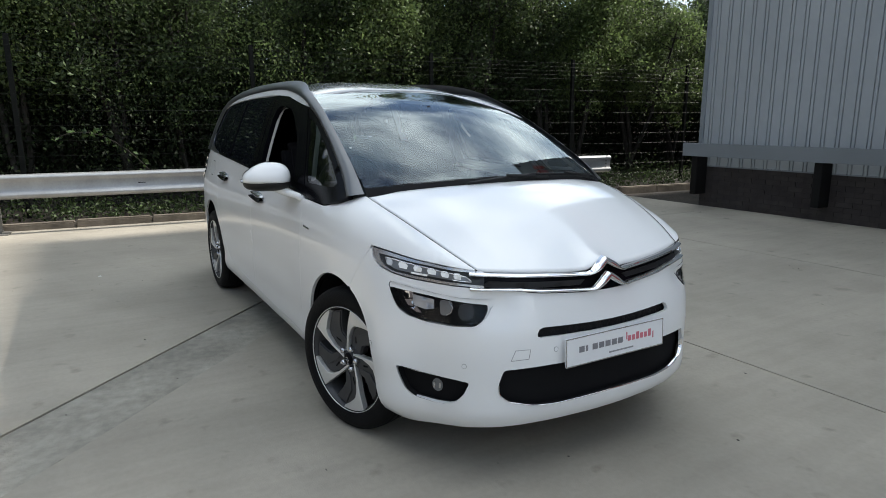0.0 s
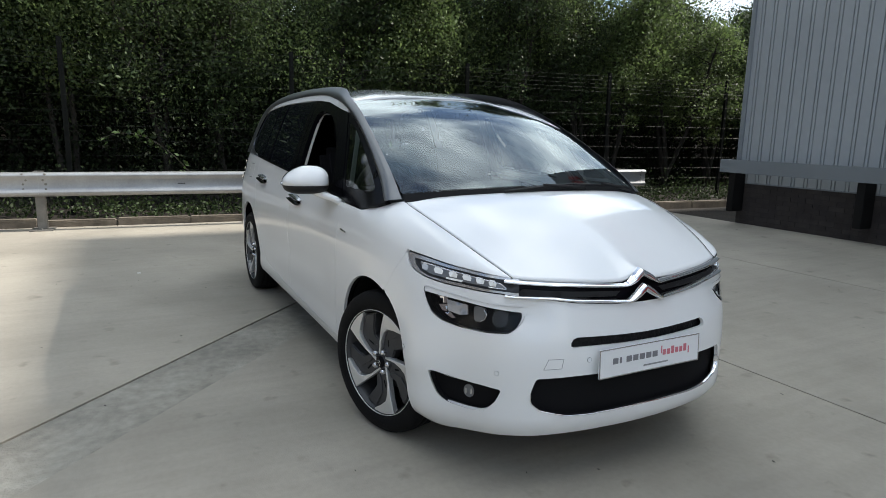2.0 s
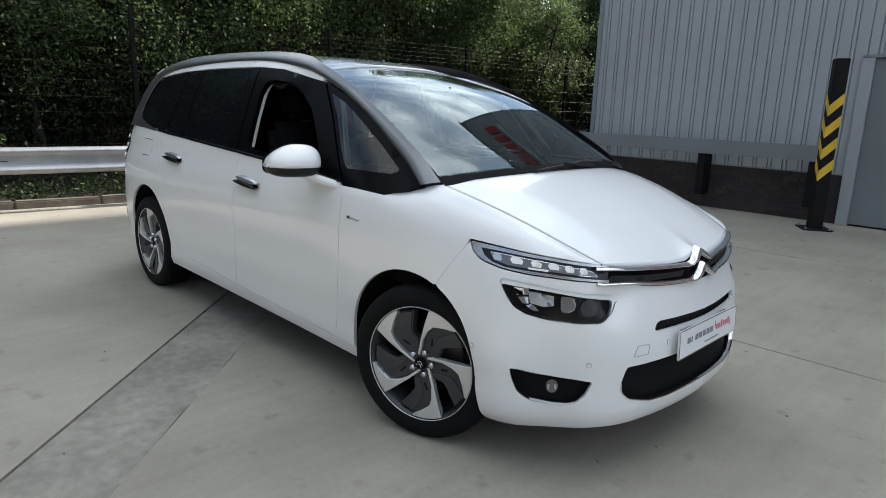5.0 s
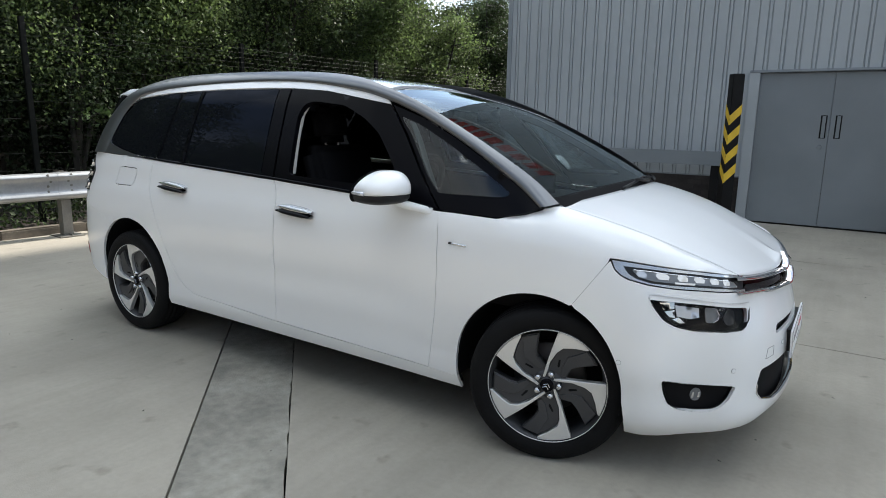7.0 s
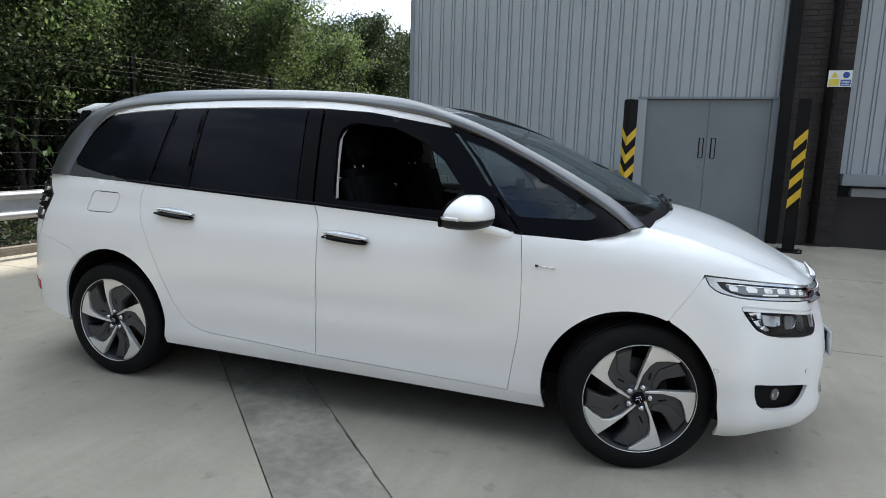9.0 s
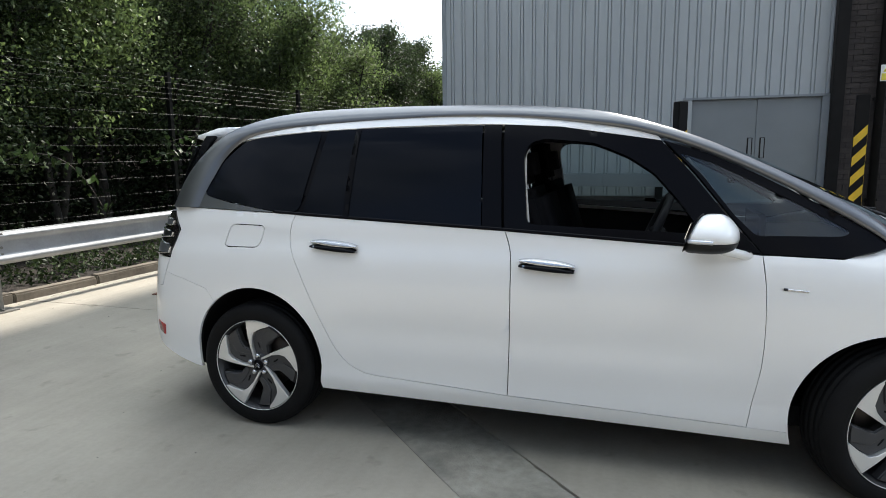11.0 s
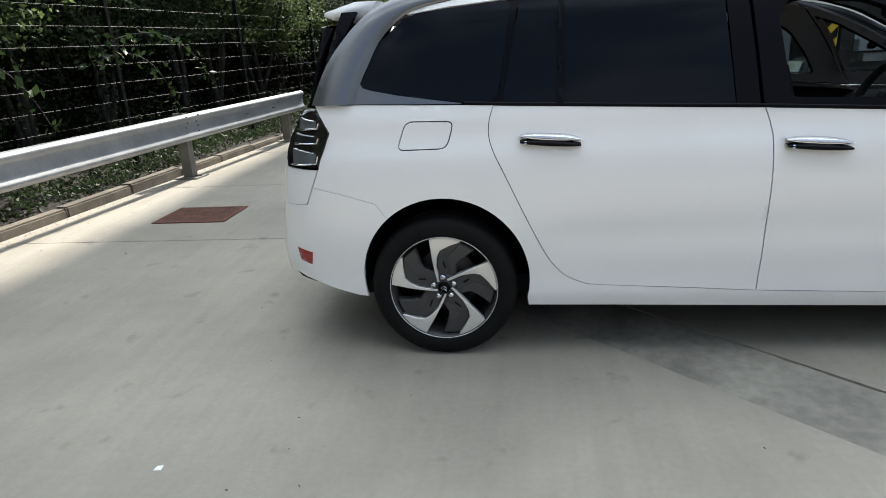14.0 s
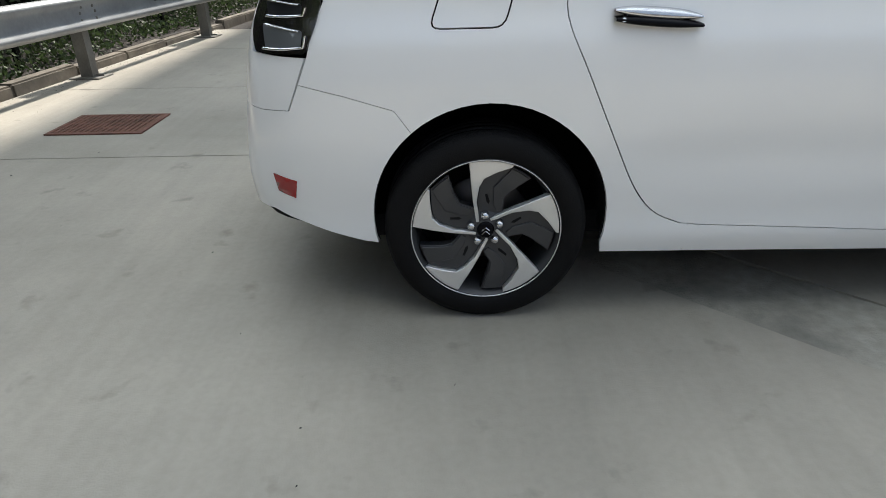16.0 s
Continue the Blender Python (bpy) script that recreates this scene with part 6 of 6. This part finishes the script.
def make_tree(seed, height, spread, leaves, mat, low, size=0.070):
    """A slim many-stemmed tree with a loose crown of small leaves."""
    rng = np.random.default_rng(seed)
    tree = thing("tree", "slender dense green broadleaf tree behind the fence", "tree", group="trees behind the fence")
    trunk = bmesh.new()
    clumps = []
    for stem in range(3):
        lean = rng.normal(0, 0.35, 2)
        pts, rad = [], []
        for k in range(9):
            u = k / 8
            pts.append((lean[0] * u + 0.10 * math.sin(5 * u + stem), lean[1] * u + 0.10 * math.cos(4 * u + stem * 2), height * 0.95 * u))
            rad.append(0.055 * (1 - u) ** 0.8 + 0.006)
        tube(trunk, pts, rad, 6)
        for k in range(30):
            u = low + (1 - low) * rng.uniform(0, 1) ** 0.85
            base = np.array(pts[min(8, int(u * 8))])
            base[2] = height * 0.95 * u
            ang = rng.uniform(0, 2 * math.pi)
            reach = spread * rng.uniform(0.4, 1.0) * (0.55 + 0.75 * math.sin(math.pi * min(1, 0.15 + u * 0.85)))
            end = base + np.array([math.cos(ang) * reach, math.sin(ang) * reach, rng.uniform(-0.15, 0.75) * reach])
            mid = (base + end) / 2 + np.array([0, 0, 0.1 * reach])
            tube(trunk, [tuple(base), tuple(mid), tuple(end)], [0.016, 0.009, 0.004], 4, cap=False)
            for q in np.linspace(0.35, 1.05, 7):
                clumps.append((base * (1 - q) + end * q + rng.normal(0, 0.07, 3), 1.0))
    part("trunk", trunk, BARK, tree, "thin brown stems and limbs", smooth=True)
    pos = np.array([c for c, w in clumps])
    pick = pos[rng.integers(0, len(pos), leaves)]
    verts, faces = leaf_quads(rng, pick, size, 0.13)
    crown = new("crown", mesh_of("crown", verts, faces, mat))
    crown.parent = tree
    return tree


tree_rng = random.Random(21)
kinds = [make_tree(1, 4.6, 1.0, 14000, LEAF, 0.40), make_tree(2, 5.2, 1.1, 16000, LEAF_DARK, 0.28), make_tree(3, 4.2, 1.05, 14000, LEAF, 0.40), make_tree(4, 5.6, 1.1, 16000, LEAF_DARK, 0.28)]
spots = []
for row, (off, step) in enumerate(((-1.75, 1.3), (-2.9, 1.3), (-4.3, 1.4), (-5.9, 1.6))):
    a = -10.5 + row * 0.6
    while a < 18:
        spots.append((a + tree_rng.uniform(-0.35, 0.35), off + tree_rng.uniform(-0.3, 0.3)))
        a += step
first_use = set()
for i, (a, off) in enumerate(spots):
    p = kerb_point(a, off, 0.1)
    # Sun put into leaf colour: sunny trees take a pale crown, others a dark one.
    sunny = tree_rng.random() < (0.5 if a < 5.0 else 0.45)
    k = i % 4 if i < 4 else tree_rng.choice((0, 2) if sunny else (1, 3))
    tall = tree_rng.uniform(0.80, 1.02) * (1.0 if a < 8 else 0.98 if a < 10.5 else 0.94)
    m = Matrix.Translation(p) @ pose(0, 0, 0, 0, 0, tree_rng.uniform(0, 360))
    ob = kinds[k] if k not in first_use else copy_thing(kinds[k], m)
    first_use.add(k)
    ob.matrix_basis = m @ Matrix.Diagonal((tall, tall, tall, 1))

# low growth along the fence and a trailing bramble through the wires
np_rng = np.random.default_rng(5)
low = []
for k in range(20000):
    a = np_rng.uniform(-12, 13)
    off = -0.2 - abs(np_rng.normal(0, 0.55))
    h = 0.08 + abs(np_rng.normal(0, 0.16)) * (0.5 + min(1.0, -off)) * (0.6 + 0.8 * (math.sin(a * 1.7) * 0.5 + 0.5))
    low.append(kerb_point(a, off, h))
verts, faces = leaf_quads(np_rng, [tuple(p) for p in low], 0.055, 0.03, droop=0.1)
tagged(new("undergrowth", mesh_of("undergrowth", verts, faces, LEAF_DARK)), "low ivy and weeds on the soil behind the kerb", "undergrowth", kind="stuff")
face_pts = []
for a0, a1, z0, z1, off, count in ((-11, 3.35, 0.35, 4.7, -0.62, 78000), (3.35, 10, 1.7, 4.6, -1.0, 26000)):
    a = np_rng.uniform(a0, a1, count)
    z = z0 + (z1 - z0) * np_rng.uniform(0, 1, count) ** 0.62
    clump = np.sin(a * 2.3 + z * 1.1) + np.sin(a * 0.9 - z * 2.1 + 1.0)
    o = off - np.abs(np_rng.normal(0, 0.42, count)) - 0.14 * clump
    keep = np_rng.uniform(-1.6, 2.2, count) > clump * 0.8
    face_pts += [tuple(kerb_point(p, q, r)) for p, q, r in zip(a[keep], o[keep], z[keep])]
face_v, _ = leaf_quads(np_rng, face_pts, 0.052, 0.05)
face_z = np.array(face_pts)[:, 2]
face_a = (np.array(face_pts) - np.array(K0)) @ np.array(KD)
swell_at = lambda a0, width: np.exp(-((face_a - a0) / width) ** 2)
# Sun and shade put into colour: pale leaves above lit_from, near-black ones low down.
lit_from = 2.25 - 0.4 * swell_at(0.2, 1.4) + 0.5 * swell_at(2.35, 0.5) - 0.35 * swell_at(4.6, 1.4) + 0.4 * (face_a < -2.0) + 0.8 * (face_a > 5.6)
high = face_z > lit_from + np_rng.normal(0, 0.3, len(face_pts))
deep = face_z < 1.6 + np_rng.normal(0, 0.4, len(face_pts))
for name, pick, mat, label in (("climbing_growth", ~high & ~deep, LEAF_DARK, "growth crowding up behind the wire fence, half shade put into its dark green"), ("shaded_growth", ~high & deep, LEAF_SHADE, "leaves behind the rail, coloured nearly black for shade"), ("upper_growth", high, LEAF, "foliage over the top of the fence, coloured pale green for sun")):
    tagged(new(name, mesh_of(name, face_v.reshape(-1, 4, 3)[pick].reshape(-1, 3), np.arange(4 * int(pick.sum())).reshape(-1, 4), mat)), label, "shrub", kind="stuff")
# Near-black leaf colour stands for the deep shade inside the hedge.
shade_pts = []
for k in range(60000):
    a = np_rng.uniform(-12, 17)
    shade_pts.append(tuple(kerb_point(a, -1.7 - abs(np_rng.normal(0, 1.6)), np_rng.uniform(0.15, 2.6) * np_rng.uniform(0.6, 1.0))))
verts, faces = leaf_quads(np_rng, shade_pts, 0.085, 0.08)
# Far backing of dark-toned leaves, added to close sky gaps between the trees.
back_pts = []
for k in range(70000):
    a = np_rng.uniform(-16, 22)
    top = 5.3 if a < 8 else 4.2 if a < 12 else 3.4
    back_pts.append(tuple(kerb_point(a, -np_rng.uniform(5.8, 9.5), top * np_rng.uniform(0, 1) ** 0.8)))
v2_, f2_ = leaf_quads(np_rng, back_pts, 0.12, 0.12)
tagged(new("woodland", mesh_of("woodland", v2_, f2_, LEAF_DARK)), "backing of dark-toned leaves added behind the trees to close sky gaps", "woodland", kind="stuff")
tagged(new("hedge_growth", mesh_of("hedge_growth", verts, faces, LEAF_SHADE)), "dense shrub leaves behind the wire fence, near-black in colour for deep shade", "shrub", kind="stuff")


def bramble(a0, z0, length, seed):
    r = np.random.default_rng(seed)
    plant = thing("bramble", "trailing bramble stem with pale leaves through the fence", "bramble", group="brambles in the fence")
    pts = [kerb_point(a0 + length * u, -0.40 + 0.12 * math.sin(3 * u), z0 + 0.30 * math.sin(2.2 * u + 0.5) - 0.55 * u * u) for u in np.linspace(0, 1, 14)]
    part("stem", tube(bmesh.new(), [tuple(p) for p in pts], 0.005, 5), BARK, plant)
    spots_ = [tuple(pts[r.integers(0, 14)] + Vector(tuple(r.normal(0, 0.05, 3)))) for _ in range(60)]
    v, f = leaf_quads(r, spots_, 0.085, 0.03)
    ob = new("leaves", mesh_of("leaves", v, f, IVY))
    ob.parent = plant


for a0, z0, ln, sd in ((3.4, 1.42, 1.9, 1), (3.1, 1.20, 1.3, 2), (-2.0, 1.0, 1.2, 3), (1.2, 1.2, 1.1, 4)):
    bramble(a0, z0, ln, sd)


# ---- drain grate, litter ----
def drain_grate():
    grate = thing("drain_grate", "rusty square iron drain grate set in the concrete", "drain grate", (-5.33, 1.79, 0.0))
    w, d = 0.33, 0.26
    rim = bmesh.new()
    for x0, x1, y0, y1 in ((-w, w, -d, -d + 0.03), (-w, w, d - 0.03, d), (-w, -w + 0.03, -d + 0.03, d - 0.03), (w - 0.03, w, -d + 0.03, d - 0.03)):
        box(rim, x0, x1, y0, y1, 0.001, 0.010)
    part("frame", rim, RUST, grate)
    # flat black sheet in place of the pit's shade under the bars
    part("black_pit_sheet", boxed(-w + 0.03, w - 0.03, -d + 0.03, d - 0.03, 0.001, 0.003), LINER, grate)
    first_bar = None
    for row in range(4):
        for k in range(16):
            x = -w + 0.05 + k * 0.0375
            y = -d + 0.05 + row * 0.115
            if first_bar is None:
                first_bar = part("bar", boxed(-0.012, 0.012, 0, 0.098, 0.002, 0.009), RUST, grate)
                ob = first_bar
            else:
                ob = new("bar", first_bar.data)
                ob.parent = grate
            ob.location = (x, y, 0)
    for row in range(5):
        y = -d + 0.04 + row * 0.115
        part("cross_bar", boxed(-w + 0.03, w - 0.03, y - 0.004, y + 0.008, 0.002, 0.0085), RUST, grate)


drain_grate()
scrap = bmesh.new()
prism(scrap, [(0, 0), (0.026, 0.004), (0.024, 0.03), (0.002, 0.026)], 0.001, 0.003)
ob = part("paper_scrap", scrap, PAPER)
ob.location = (-3.78, -1.68, 0)
tagged(ob, "small white scrap of paper on the concrete", "litter")
dead = []
for k in range(150):
    dead.append((np_rng.uniform(-6.6, 3), np_rng.uniform(-3.5, 6.5), 0.006))
for k in range(900):
    a = np_rng.uniform(-8, 7)
    dead.append(tuple(kerb_point(a, 0.03 + abs(np_rng.normal(0, 0.12)), 0.006)))
verts, faces = leaf_quads(np_rng, dead, 0.018, 0.0)
verts = verts * np.array([1, 1, 0.25]) + np.array([0, 0, 0.006])
tagged(new("fallen_leaves", mesh_of("fallen_leaves", verts, faces, BARK)), "scattered small dry leaves and grit on the concrete", "leaf litter", kind="stuff")

# ---- bricks of the building, last ----
brick_rng = random.Random(2)
first_brick = None
for row in range(9):
    z = 0.0 + row * 0.0715
    x = -4.18 - (0.1125 if row % 2 else 0)
    while x < -0.44:
        x0, x1 = max(x, -4.18), min(x + 0.215, -0.43)
        if x1 - x0 > 0.03:
            full = abs(x1 - x0 - 0.215) < 1e-6
            if full and first_brick is not None:
                ob = new("brick", first_brick.data)
                ob.parent = HOUSE
            else:
                ob = part("brick", boxed(0, x1 - x0, -0.016, 0.02, 0, 0.065), BRICK, HOUSE)
                if full:
                    first_brick = ob
            ob.location = (x0, BY + brick_rng.uniform(-0.002, 0.002), z)
        x += 0.225
verts, faces = [], []
for row in range(60):
    z = 0.01 + row * 0.075
    x = 1.56 - (0.1125 if row % 2 else 0)
    while x < 2.41:
        x0, x1 = max(x, 1.56), min(x + 0.215, 2.41)
        if x1 - x0 > 0.03 and row < 40:
            full = abs(x1 - x0 - 0.215) < 1e-6
            if full:
                ob = new("brick", first_brick.data)
                ob.parent = HOUSE
            else:
                ob = part("brick", boxed(0, x1 - x0, -0.016, 0.02, 0, 0.065), BRICK, HOUSE)
            ob.location = (x0, BY - 0.118 + 0.016 + brick_rng.uniform(-0.002, 0.002), z)
        elif x1 - x0 > 0.03:
            n0 = len(verts)
            yy = BY - 0.118 + brick_rng.uniform(-0.002, 0.002)
            verts += [(a, b, c) for a in (x0, x1) for b in (yy, yy + 0.02) for c in (z, z + 0.065)]
            faces += [tuple(n0 + q for q in f) for f in ((0, 4, 5, 1), (2, 3, 7, 6), (0, 1, 3, 2), (4, 6, 7, 5), (1, 5, 7, 3), (0, 2, 6, 4))]
        x += 0.225
ob = new("upper_brickwork", mesh_of("upper_brickwork", verts, faces, BRICK))
ob.parent = HOUSE
tagged(ob, kind="stuff")
